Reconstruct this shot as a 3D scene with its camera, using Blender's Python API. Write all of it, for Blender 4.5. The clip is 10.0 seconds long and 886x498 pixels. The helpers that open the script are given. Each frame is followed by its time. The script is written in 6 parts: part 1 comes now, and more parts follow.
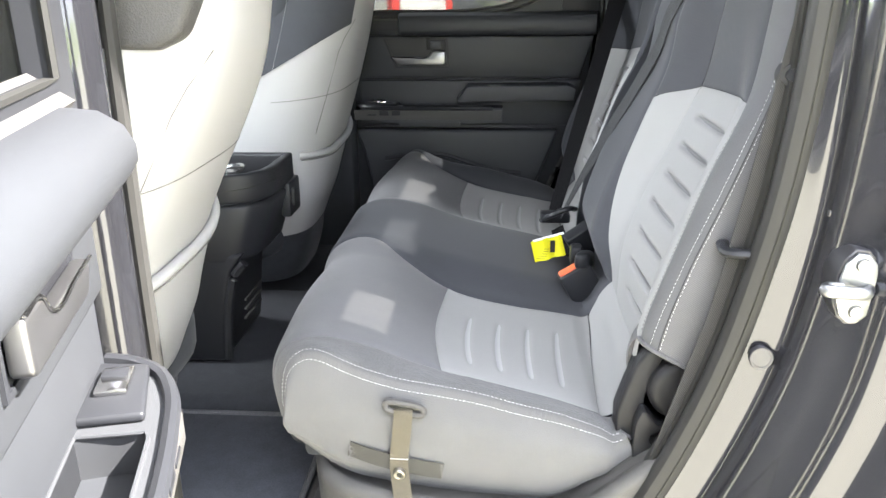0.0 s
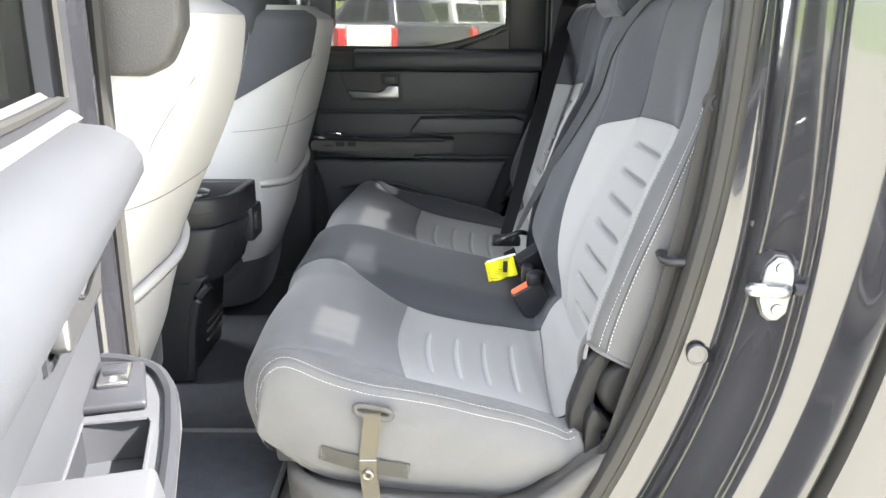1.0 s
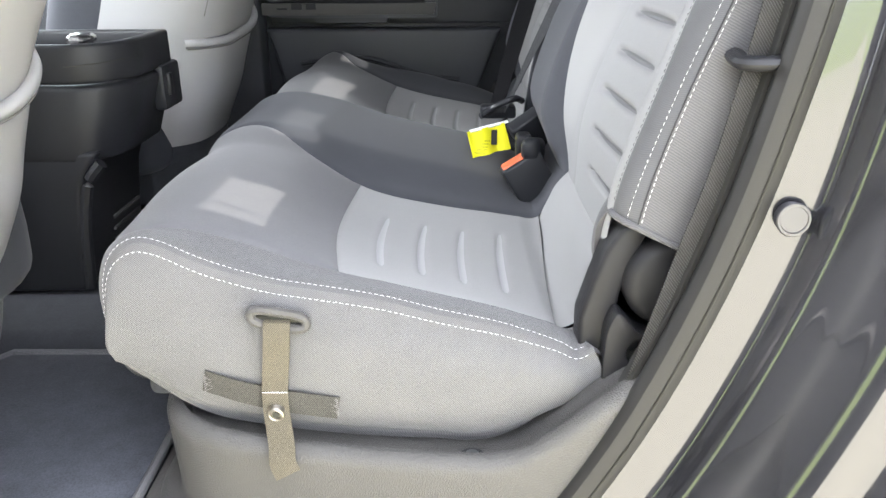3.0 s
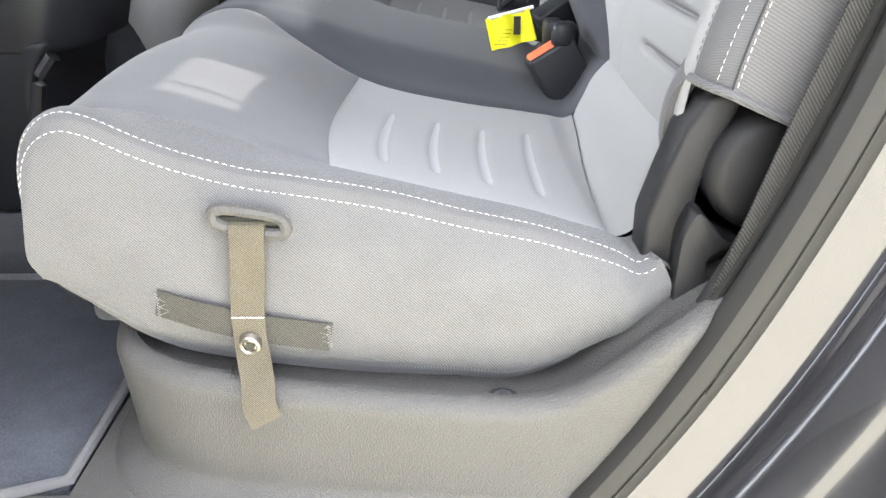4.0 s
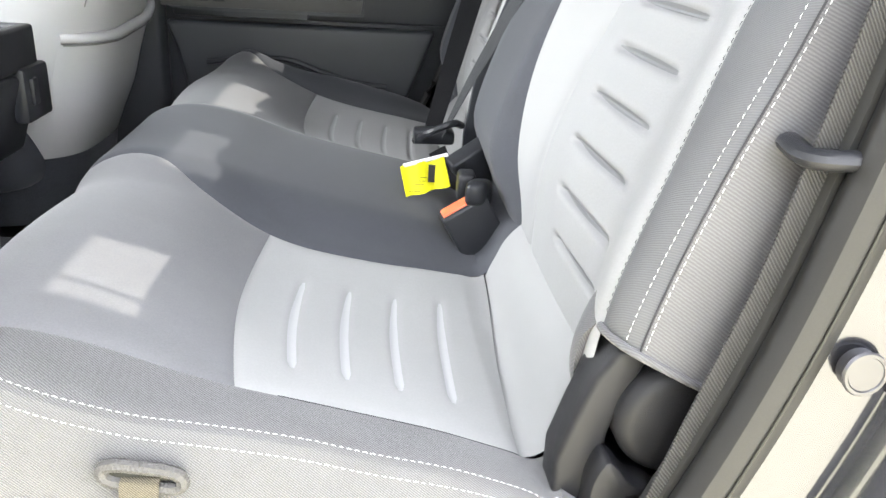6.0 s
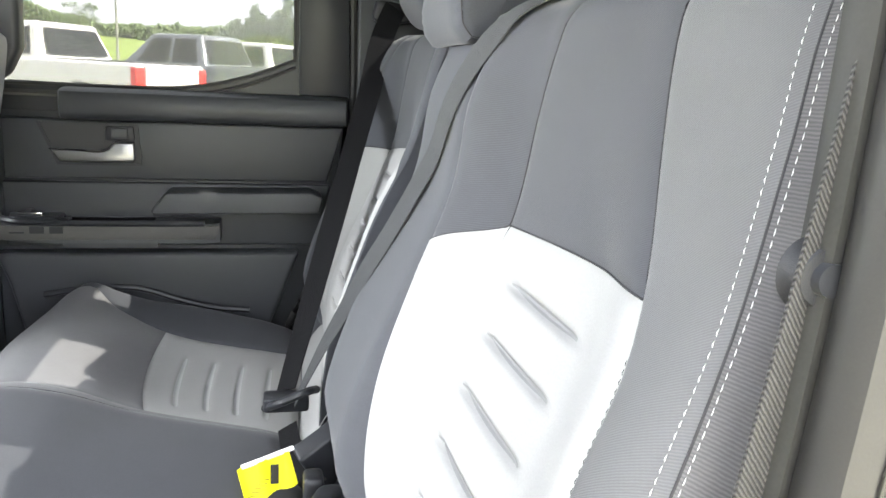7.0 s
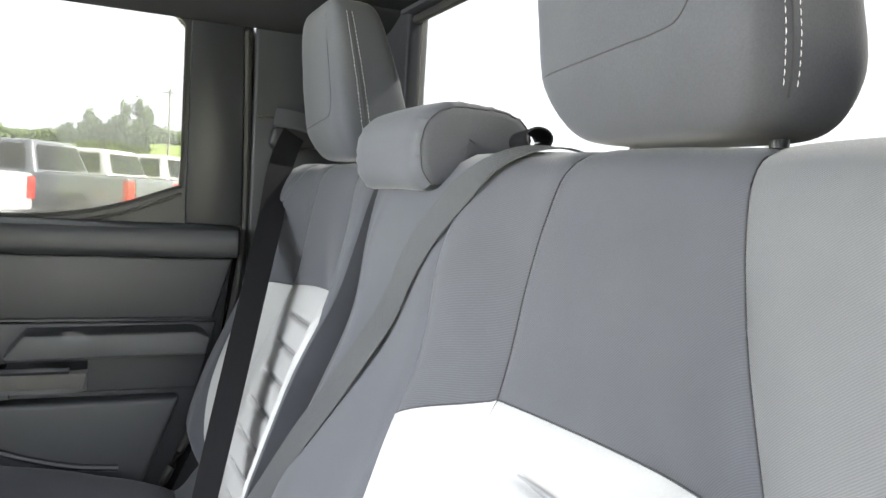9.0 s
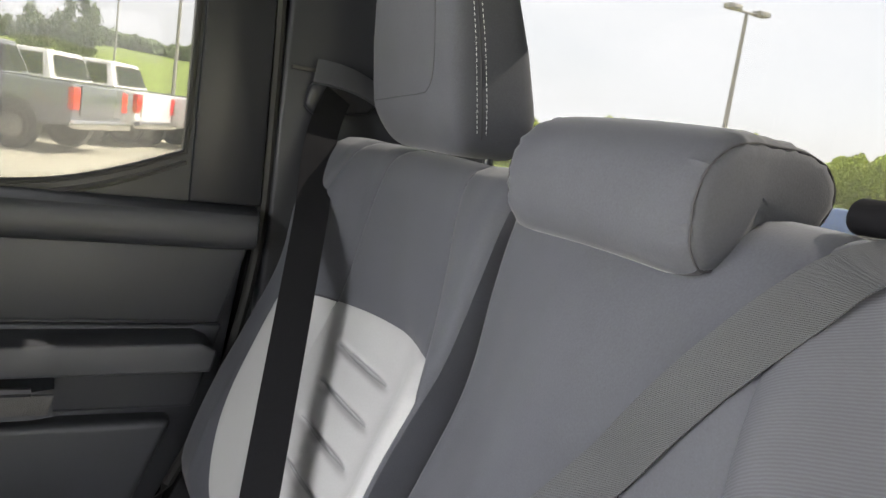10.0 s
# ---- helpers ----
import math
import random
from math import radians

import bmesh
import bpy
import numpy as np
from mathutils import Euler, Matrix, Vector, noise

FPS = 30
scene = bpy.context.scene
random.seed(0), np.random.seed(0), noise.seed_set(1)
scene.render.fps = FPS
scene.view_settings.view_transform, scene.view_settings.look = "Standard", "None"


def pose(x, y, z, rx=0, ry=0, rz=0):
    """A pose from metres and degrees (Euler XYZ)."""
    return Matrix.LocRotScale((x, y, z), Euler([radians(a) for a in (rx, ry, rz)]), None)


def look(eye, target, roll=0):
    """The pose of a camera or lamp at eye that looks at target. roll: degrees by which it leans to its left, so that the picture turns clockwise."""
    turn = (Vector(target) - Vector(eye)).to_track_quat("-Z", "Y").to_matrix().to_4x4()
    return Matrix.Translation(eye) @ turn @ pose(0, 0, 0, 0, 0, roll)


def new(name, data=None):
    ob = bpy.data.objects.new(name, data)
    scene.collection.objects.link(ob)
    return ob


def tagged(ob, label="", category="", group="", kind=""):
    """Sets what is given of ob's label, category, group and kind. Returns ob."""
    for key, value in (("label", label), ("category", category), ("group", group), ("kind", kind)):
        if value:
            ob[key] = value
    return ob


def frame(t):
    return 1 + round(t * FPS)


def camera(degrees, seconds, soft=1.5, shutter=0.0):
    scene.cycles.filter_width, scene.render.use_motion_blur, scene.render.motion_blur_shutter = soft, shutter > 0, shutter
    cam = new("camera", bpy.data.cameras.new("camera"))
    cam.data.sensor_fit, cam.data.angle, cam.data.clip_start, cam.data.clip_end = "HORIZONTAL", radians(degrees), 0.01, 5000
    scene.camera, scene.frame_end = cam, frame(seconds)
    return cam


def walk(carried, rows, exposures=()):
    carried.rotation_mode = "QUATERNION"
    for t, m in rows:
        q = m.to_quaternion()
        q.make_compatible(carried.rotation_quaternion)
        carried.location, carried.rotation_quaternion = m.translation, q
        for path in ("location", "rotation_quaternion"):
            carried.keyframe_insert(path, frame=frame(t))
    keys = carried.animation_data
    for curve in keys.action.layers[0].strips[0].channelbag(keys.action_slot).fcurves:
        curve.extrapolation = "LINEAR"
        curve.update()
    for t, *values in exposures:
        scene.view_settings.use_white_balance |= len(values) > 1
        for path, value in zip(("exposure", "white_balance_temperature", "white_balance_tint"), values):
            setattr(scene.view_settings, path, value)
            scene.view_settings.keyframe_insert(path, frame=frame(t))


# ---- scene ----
cam = camera(60.0, 10.0)
PATH = [
    (0, (0.021, 0.056, 1.657), (-0.129, 1.941, 1.007), -0.6),
    (0.5, (0.003, -0.03, 1.656), (-0.039, 1.883, 1.075), -0.0),
    (1, (-0.002, -0.038, 1.652), (-0.011, 1.882, 1.092), 0.3),
    (1.5, (0.002, -0.032, 1.651), (0.009, 1.888, 1.09), 0.4),
    (2, (0.003, -0.019, 1.645), (0.014, 1.89, 1.047), 0.4),
    (2.5, (0.021, 0.087, 1.593), (0.021, 1.972, 0.925), 0.2),
    (3, (0.058, 0.323, 1.439), (0.035, 2.18, 0.698), -0.4),
    (3.2, (0.064, 0.394, 1.385), (0.029, 2.238, 0.613), -0.9),
    (4.3, (0.032, 0.479, 1.33), (0.002, 2.263, 0.425), -0.5),
    (4.5, (0.028, 0.484, 1.33), (0.007, 2.265, 0.422), -0.4),
    (5, (0.02, 0.491, 1.33), (0.04, 2.272, 0.421), 0.4),
    (5.5, (0.021, 0.498, 1.353), (0.105, 2.301, 0.49), 1.3),
    (6, (0.041, 0.545, 1.458), (0.235, 2.381, 0.69), 3.4),
    (6.2, (0.071, 0.58, 1.52), (0.298, 2.434, 0.806), 2.6),
    (7.3, (0.126, 0.748, 1.65), (0.656, 2.648, 1.318), 3.0),
    (7.5, (0.107, 0.78, 1.667), (0.69, 2.673, 1.388), 2.9),
    (8, (0.059, 0.823, 1.677), (0.754, 2.69, 1.5), 2.6),
    (8.5, (0.025, 0.812, 1.671), (0.789, 2.656, 1.541), 2.7),
    (9, (0.034, 0.837, 1.666), (0.852, 2.657, 1.531), 3.5),
    (9.5, (0.032, 0.98, 1.648), (0.895, 2.774, 1.451), 5.0),
    (10, (-0.022, 1.240, 1.742), (0.925, 2.977, 1.443), 8.2),
]
EXPOSURES = [(0.0, 3.8, 6400, 12), (2.0, 3.75, 6400, 13), (4.5, 3.95, 6450, 13), (5.5, 4.05, 6500, 13), (6.2, 4.32, 6550, 11), (7.3, 4.6, 6550, 11), (9.0, 4.6, 6550, 11), (9.5, 4.4, 6700, 13), (10.0, 4.1, 6800, 15)]
walk(cam, [(t, look(eye, target, roll)) for t, eye, target, roll in PATH], EXPOSURES)

# ---- light ----
SUN_FROM = Vector((0.70, -0.11, 0.70))
world = bpy.data.worlds.new("sky")
scene.world = world
world.use_nodes = True
wn, wl = world.node_tree.nodes, world.node_tree.links
wn.clear()
sky = wn.new("ShaderNodeTexSky")
sky.sky_type, sky.sun_disc = "NISHITA", False
sky.sun_elevation = math.asin(SUN_FROM.normalized().z)
sky.sun_rotation = math.atan2(SUN_FROM.x, SUN_FROM.y)
sky.air_density, sky.dust_density = 1.0, 2.0
coord = wn.new("ShaderNodeTexCoord")
cloud = wn.new("ShaderNodeTexNoise")
cloud.inputs["Scale"].default_value, cloud.inputs["Detail"].default_value = 3.2, 7
stretch = wn.new("ShaderNodeMapping")
stretch.inputs["Scale"].default_value = (1, 1, 2.6)
wl.new(coord.outputs["Generated"], stretch.inputs["Vector"])
wl.new(stretch.outputs["Vector"], cloud.inputs["Vector"])
ramp = wn.new("ShaderNodeValToRGB")
ramp.color_ramp.elements[0].position, ramp.color_ramp.elements[1].position = 0.28, 0.62
ramp.color_ramp.elements[0].color = (0.70, 0.70, 0.70, 1)
wl.new(cloud.outputs["Fac"], ramp.inputs["Fac"])
mixer = wn.new("ShaderNodeMix")
mixer.data_type = "RGBA"
mixer.inputs["B"].default_value = (7.45, 7.75, 8.25, 1)
wl.new(ramp.outputs["Color"], mixer.inputs["Factor"])
wl.new(sky.outputs["Color"], mixer.inputs["A"])
back = wn.new("ShaderNodeBackground")
back.inputs["Strength"].default_value = 0.09
wl.new(mixer.outputs["Result"], back.inputs["Color"])
wl.new(back.outputs["Background"], wn.new("ShaderNodeOutputWorld").inputs["Surface"])

sun = new("sun", bpy.data.lights.new("sun", "SUN"))
sun.data.energy, sun.data.angle, sun.data.color = 5.0, radians(0.5), (1.0, 0.95, 0.87)
sun.matrix_world = look(SUN_FROM * 20, (0, 0, 0))



def opening_light(name, place, target, width, height, power):
    """The sky's light through an opening."""
    ob = new(name, bpy.data.lights.new(name, "AREA"))
    ob.data.shape, ob.data.size, ob.data.size_y, ob.data.energy, ob.data.color = "RECTANGLE", width, height, power, (0.96, 0.98, 1.0)
    ob.matrix_world = look(place, target)
    return ob


opening_light("windscreen_light", (-1.40, 1.69, 1.80), (0.3, 1.69, 1.45), 1.35, 0.45, 4.4)


# ---- materials ----
def material(name, color, rough=0.6, metal=0.0, grain=0.0, relief=0.0, vary=0.12, blotch=9.0, weave=0.0, sheen=0.0, coat=0.0, relief_type="noise", spec=0.22, thread_tones=(0.93, 1.05)):
    """A surface: base colour, two scales of colour variation, fine relief (noise, cells or a diagonal weave)."""
    m = bpy.data.materials.new(name)
    m.use_nodes = True
    nodes, links = m.node_tree.nodes, m.node_tree.links
    p = nodes["Principled BSDF"]
    p.inputs["Roughness"].default_value, p.inputs["Metallic"].default_value = rough, metal
    p.inputs["Sheen Weight"].default_value, p.inputs["Sheen Roughness"].default_value = sheen, 0.4
    p.inputs["Coat Weight"].default_value, p.inputs["Coat Roughness"].default_value = coat, 0.03
    p.inputs["Specular IOR Level"].default_value = spec
    place = nodes.new("ShaderNodeTexCoord")
    big = nodes.new("ShaderNodeTexNoise")
    big.inputs["Scale"].default_value, big.inputs["Detail"].default_value, big.inputs["Roughness"].default_value = blotch, 9, 0.66
    links.new(place.outputs["Object"], big.inputs["Vector"])
    tone = nodes.new("ShaderNodeMapRange")
    tone.inputs["To Min"].default_value, tone.inputs["To Max"].default_value = 1 - vary, 1 + vary
    links.new(big.outputs["Fac"], tone.inputs["Value"])
    shade = nodes.new("ShaderNodeMix")
    shade.data_type, shade.blend_type = "RGBA", "MULTIPLY"
    shade.inputs["Factor"].default_value = 1.0
    shade.inputs["A"].default_value = (*color, 1)
    links.new(tone.outputs["Result"], shade.inputs["B"])
    out = shade.outputs["Result"]
    height = None
    if weave:
        wave = nodes.new("ShaderNodeTexWave")
        wave.bands_direction = "DIAGONAL"
        wave.inputs["Scale"].default_value, wave.inputs["Distortion"].default_value = weave, 1.4
        wave.inputs["Detail"].default_value, wave.inputs["Detail Scale"].default_value = 3.0, 1.6
        links.new(place.outputs["Object"], wave.inputs["Vector"])
        turned = nodes.new("ShaderNodeMapping")
        turned.inputs["Scale"].default_value = (1, 1, -1)
        links.new(place.outputs["Object"], turned.inputs["Vector"])
        cross = nodes.new("ShaderNodeTexWave")
        cross.bands_direction = "DIAGONAL"
        cross.inputs["Scale"].default_value, cross.inputs["Distortion"].default_value = weave * 0.8, 1.4
        links.new(turned.outputs["Vector"], cross.inputs["Vector"])
        half = nodes.new("ShaderNodeMapRange")
        half.inputs["To Min"].default_value, half.inputs["To Max"].default_value = 0.84, 1.0
        links.new(cross.outputs["Fac"], half.inputs["Value"])
        knot = nodes.new("ShaderNodeMath")
        knot.operation = "MULTIPLY"
        links.new(wave.outputs["Fac"], knot.inputs[0])
        links.new(half.outputs["Result"], knot.inputs[1])
        height = knot.outputs["Value"]
        thread = nodes.new("ShaderNodeMapRange")
        thread.inputs["To Min"].default_value, thread.inputs["To Max"].default_value = thread_tones
        links.new(height, thread.inputs["Value"])
        again = nodes.new("ShaderNodeMix")
        again.data_type, again.blend_type = "RGBA", "MULTIPLY"
        again.inputs["Factor"].default_value = 1.0
        links.new(out, again.inputs["A"])
        links.new(thread.outputs["Result"], again.inputs["B"])
        out = again.outputs["Result"]
    elif grain:
        fine = nodes.new("ShaderNodeTexVoronoi" if relief_type == "cells" else "ShaderNodeTexNoise")
        fine.inputs["Scale"].default_value = grain
        links.new(place.outputs["Object"], fine.inputs["Vector"])
        height = fine.outputs["Distance"] if relief_type == "cells" else fine.outputs["Fac"]
        speck = nodes.new("ShaderNodeMapRange")
        speck.inputs["To Min"].default_value, speck.inputs["To Max"].default_value = 1 - vary, 1 + vary
        links.new(height, speck.inputs["Value"])
        again = nodes.new("ShaderNodeMix")
        again.data_type, again.blend_type = "RGBA", "MULTIPLY"
        again.inputs["Factor"].default_value = 1.0
        links.new(out, again.inputs["A"])
        links.new(speck.outputs["Result"], again.inputs["B"])
        out = again.outputs["Result"]
    links.new(out, p.inputs["Base Color"])
    if height is not None and relief:
        bump = nodes.new("ShaderNodeBump")
        bump.inputs["Strength"].default_value, bump.inputs["Distance"].default_value = relief, 0.0006
        links.new(height, bump.inputs["Height"])
        links.new(bump.outputs["Normal"], p.inputs["Normal"])
    rough_map = nodes.new("ShaderNodeMapRange")
    rough_map.inputs["To Min"].default_value, rough_map.inputs["To Max"].default_value = max(rough - 0.06, 0.0), min(rough + 0.06, 1)
    links.new(big.outputs["Fac"], rough_map.inputs["Value"])
    links.new(rough_map.outputs["Result"], p.inputs["Roughness"])
    return m


def glass_material(name, color=(0.9, 0.95, 0.93), alpha_mix=0.94, veil=0.0):
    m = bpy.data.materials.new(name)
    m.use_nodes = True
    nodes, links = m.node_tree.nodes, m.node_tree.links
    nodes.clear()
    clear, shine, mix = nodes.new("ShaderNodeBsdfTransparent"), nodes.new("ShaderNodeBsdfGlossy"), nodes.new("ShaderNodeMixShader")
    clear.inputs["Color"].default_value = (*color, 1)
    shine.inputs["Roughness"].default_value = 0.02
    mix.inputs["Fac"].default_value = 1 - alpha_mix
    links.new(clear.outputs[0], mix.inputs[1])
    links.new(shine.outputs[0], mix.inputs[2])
    # a translucent layer puts glare haze into the pane, paling the view outside
    film, veiled = nodes.new("ShaderNodeBsdfTranslucent"), nodes.new("ShaderNodeMixShader")
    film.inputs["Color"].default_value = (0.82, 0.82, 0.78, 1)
    veil_noise = nodes.new("ShaderNodeTexNoise")
    veil_noise.inputs["Scale"].default_value = 7
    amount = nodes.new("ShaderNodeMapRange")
    amount.inputs["To Min"].default_value, amount.inputs["To Max"].default_value = veil * 0.7, veil * 1.3
    links.new(veil_noise.outputs["Fac"], amount.inputs["Value"])
    links.new(amount.outputs["Result"], veiled.inputs["Fac"])
    links.new(mix.outputs[0], veiled.inputs[1])
    links.new(film.outputs[0], veiled.inputs[2])
    links.new(veiled.outputs[0], nodes.new("ShaderNodeOutputMaterial").inputs["Surface"])
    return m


FAB_DARK = material("charcoal_fabric", (0.048, 0.0505, 0.058), 0.85, spec=0.2, grain=620, relief=0.25, vary=0.17, blotch=14, sheen=0.12)
FAB_TWILL = material("charcoal_twill_fabric", (0.051, 0.053, 0.060), 0.85, spec=0.2, weave=230, relief=0.2, thread_tones=(0.88, 1.11), vary=0.16, blotch=14, sheen=0.12)
FAB_MID = material("grey_twill_fabric", (0.115, 0.114, 0.115), 0.85, weave=250, relief=0.65, thread_tones=(0.64, 1.34), vary=0.17, blotch=16, sheen=0.15)
FAB_MID_SMOOTH = material("grey_smooth_fabric", (0.132, 0.132, 0.136), 0.85, spec=0.2, grain=560, relief=0.3, vary=0.14, blotch=13, sheen=0.15)
FAB_BOLSTER = material("grey_bolster_fabric", (0.098, 0.097, 0.100), 0.85, spec=0.2, weave=215, relief=0.35, thread_tones=(0.78, 1.20), vary=0.16, blotch=16, sheen=0.15)
FAB_BAND = material("grey_band_fabric", (0.094, 0.095, 0.099), 0.85, spec=0.2, weave=260, relief=0.25, thread_tones=(0.87, 1.12), vary=0.12, blotch=14, sheen=0.12)
FAB_LIGHT = material("pale_grey_fabric", (0.256, 0.255, 0.255), 0.8, grain=430, relief=0.4, vary=0.07, blotch=12, sheen=0.08)
FAB_PALE_SOFT = material("pale_grey_smooth_fabric", (0.258, 0.257, 0.257), 0.75, grain=1100, relief=0.2, vary=0.04, blotch=12)
RIB_SOFT = material("soft_grey_rib_fabric", (0.34, 0.34, 0.345), 0.8, grain=900, relief=0.2, vary=0.05)
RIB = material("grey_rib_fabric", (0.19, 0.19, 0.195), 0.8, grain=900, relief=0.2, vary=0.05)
LEATHER = material("off_white_leatherette", (0.36, 0.357, 0.352), 0.5, grain=1400, relief=0.25, vary=0.04, relief_type="cells")
PLASTIC = material("black_grained_plastic", (0.042, 0.044, 0.048), 0.45, spec=0.4, grain=1500, relief=0.35, vary=0.10, relief_type="cells")
PLASTIC_SOFT = material("black_soft_plastic", (0.030, 0.032, 0.036), 0.48, spec=0.4, grain=1300, relief=0.3, vary=0.10)
PLASTIC_GREY = material("grey_grained_plastic", (0.072, 0.070, 0.067), 0.42, grain=620, relief=1.0, vary=0.10, relief_type="cells")
PLASTIC_PILLAR = material("dark_grained_pillar_plastic", (0.062, 0.061, 0.060), 0.5, grain=420, relief=1.0, vary=0.14, relief_type="cells")
PLASTIC_BLACK = material("deep_black_plastic", (0.016, 0.0165, 0.019), 0.42, spec=0.3, grain=1500, relief=0.25, vary=0.1, relief_type="cells")
PLASTIC_SATIN = material("satin_black_plastic", (0.020, 0.021, 0.024), 0.38, grain=600, relief=0.05, vary=0.08)
PLASTIC_HINGE = material("grey_black_plastic", (0.015, 0.015, 0.0165), 0.42, spec=0.2, grain=1300, relief=0.3, vary=0.1, relief_type="cells")
STITCH = material("white_thread", (0.62, 0.62, 0.62), 0.8, vary=0.05)
SEAM_PALE = material("pale_seam", (0.17, 0.165, 0.16), 0.8, vary=0.1)
CORD = material("dark_seam_cord", (0.035, 0.035, 0.038), 0.85, vary=0.1)
CARPET = material("charcoal_carpet", (0.036, 0.038, 0.043), 0.98, grain=480, relief=1.0, vary=0.35, blotch=25, sheen=0.1)
MAT_CARPET = material("blue_grey_carpet_mat", (0.060, 0.065, 0.077), 0.98, grain=420, relief=1.0, vary=0.42, blotch=30, sheen=0.1)
MAT_PIPING = material("grey_braided_piping", (0.16, 0.16, 0.165), 0.9, weave=420, relief=1.0, thread_tones=(0.6, 1.4), vary=0.1)
BELT = material("black_webbing", (0.008, 0.008, 0.009), 0.7, spec=0.06, weave=420, relief=0.7, thread_tones=(0.7, 1.25), vary=0.06)
BELT_GREY = material("grey_webbing", (0.045, 0.047, 0.050), 0.6, spec=0.3, weave=420, relief=0.7, thread_tones=(0.7, 1.25), vary=0.06)
BELT_NEAR = material("grey_flecked_webbing", (0.030, 0.0295, 0.0295), 0.7, spec=0.2, weave=190, relief=0.9, thread_tones=(0.40, 1.9), vary=0.10, blotch=900)
STRAP = material("taupe_webbing", (0.105, 0.093, 0.068), 0.75, weave=300, relief=1.0, thread_tones=(0.50, 1.6), vary=0.15, blotch=40)
STRAP_DARK = material("olive_grey_webbing", (0.050, 0.048, 0.042), 0.8, weave=280, relief=1.0, thread_tones=(0.45, 2.0), vary=0.15, blotch=40)
PAINT = material("dark_grey_metallic_paint", (0.056, 0.057, 0.066), 0.20, metal=0.80, vary=0.04, coat=0.8, grain=3000)
PAINT_FLAT = material("grey_primer_paint", (0.080, 0.079, 0.085), 0.40, metal=0.8, vary=0.06, coat=0.3)
RUBBER = material("black_rubber", (0.020, 0.020, 0.019), 0.55, grain=500, relief=0.1, vary=0.15)
RUBBER_GREY = material("grey_rubber_seal", (0.024, 0.0235, 0.0225), 0.5, grain=700, relief=0.1, vary=0.12)
STEEL = material("zinc_plated_steel", (0.28, 0.285, 0.29), 0.42, metal=1.0, vary=0.08, blotch=60)
CHROME_DARK = material("dark_satin_chrome", (0.20, 0.20, 0.205), 0.32, metal=0.9, vary=0.06)
CHROME = material("satin_chrome", (0.62, 0.61, 0.60), 0.22, metal=1.0, vary=0.04)
BRASS = material("nickel_snap", (0.34, 0.32, 0.28), 0.3, metal=1.0, vary=0.1, blotch=200)
LABEL = material("yellow_label", (0.80, 0.76, 0.02), 0.6, vary=0.03)
LABEL_WHITE = material("white_label_edge", (0.8, 0.8, 0.78), 0.6, vary=0.03)
INK = material("black_print", (0.03, 0.03, 0.025), 0.6, vary=0.03)
ORANGE = material("orange_red_button", (0.62, 0.13, 0.06), 0.4, vary=0.05)
HEADLINER = material("black_headliner", (0.022, 0.023, 0.026), 0.95, grain=900, relief=0.4, vary=0.1)
GLASS = glass_material("window_glass")
# the last number is how much glare haze is mixed into the pane
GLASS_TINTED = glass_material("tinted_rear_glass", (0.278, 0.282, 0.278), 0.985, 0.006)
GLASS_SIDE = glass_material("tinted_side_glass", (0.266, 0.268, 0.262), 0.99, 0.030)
GLASS_DARK = material("dark_vehicle_glass", (0.03, 0.035, 0.04), 0.06, vary=0.02, coat=0.5)
GRAVEL = material("beige_gravel", (0.355, 0.340, 0.262), 0.95, grain=14, relief=0.5, vary=0.22, blotch=0.5)
GRASS = material("mown_grass", (0.19, 0.25, 0.055), 0.95, grain=3, relief=0.5, vary=0.25, blotch=0.12)
LEAF = material("tree_leaves", (0.125, 0.17, 0.075), 0.8, vary=0.35, blotch=0.8)
BUSH = material("bush_leaves", (0.34, 0.39, 0.10), 0.8, vary=0.35, blotch=0.8)
leaf_nodes, leaf_links = BUSH.node_tree.nodes, BUSH.node_tree.links
through_leaf, leaf_mix = leaf_nodes.new("ShaderNodeBsdfTranslucent"), leaf_nodes.new("ShaderNodeMixShader")
through_leaf.inputs["Color"].default_value = (0.62, 0.70, 0.16, 1)
leaf_links.new(leaf_nodes["Principled BSDF"].outputs[0], leaf_mix.inputs[1])
leaf_links.new(through_leaf.outputs[0], leaf_mix.inputs[2])
leaf_links.new(leaf_mix.outputs[0], leaf_nodes["Material Output"].inputs["Surface"])
BARK = material("bark", (0.12, 0.09, 0.07), 0.9, vary=0.2)
CAR_WHITE = material("white_car_paint", (0.72, 0.72, 0.71), 0.25, vary=0.03, coat=0.8)
CAR_GREY = material("grey_car_paint", (0.16, 0.17, 0.19), 0.25, metal=0.3, vary=0.03, coat=0.8)
CAR_BLUE = material("blue_car_paint", (0.10, 0.17, 0.34), 0.25, metal=0.2, vary=0.03, coat=0.8)
TAIL_RED = material("red_tail_lens", (0.65, 0.03, 0.02), 0.2, vary=0.03, coat=0.5)
TYRE = material("tyre_rubber", (0.025, 0.025, 0.025), 0.85, vary=0.1)
ALLOY = material("alloy_rim", (0.5, 0.5, 0.5), 0.35, metal=0.9, vary=0.05)
POLE = material("galvanised_pole", (0.35, 0.34, 0.32), 0.6, metal=0.3, vary=0.1)


# ---- builders ----
def thing(name, label, category, group="", at=(0, 0, 0)):
    ob = new(name)
    ob.location = at
    return tagged(ob, label, category, group)


def part(name, bm, mat, parent, label="", smooth=True, m=None):
    """A bmesh as one mesh object under a thing or a part."""
    if m is not None:
        bmesh.ops.transform(bm, matrix=m, verts=bm.verts)
    bmesh.ops.recalc_face_normals(bm, faces=bm.faces)
    me = bpy.data.meshes.new(name)
    bm.to_mesh(me)
    bm.free()
    return finish(name, me, mat, parent, label, smooth)


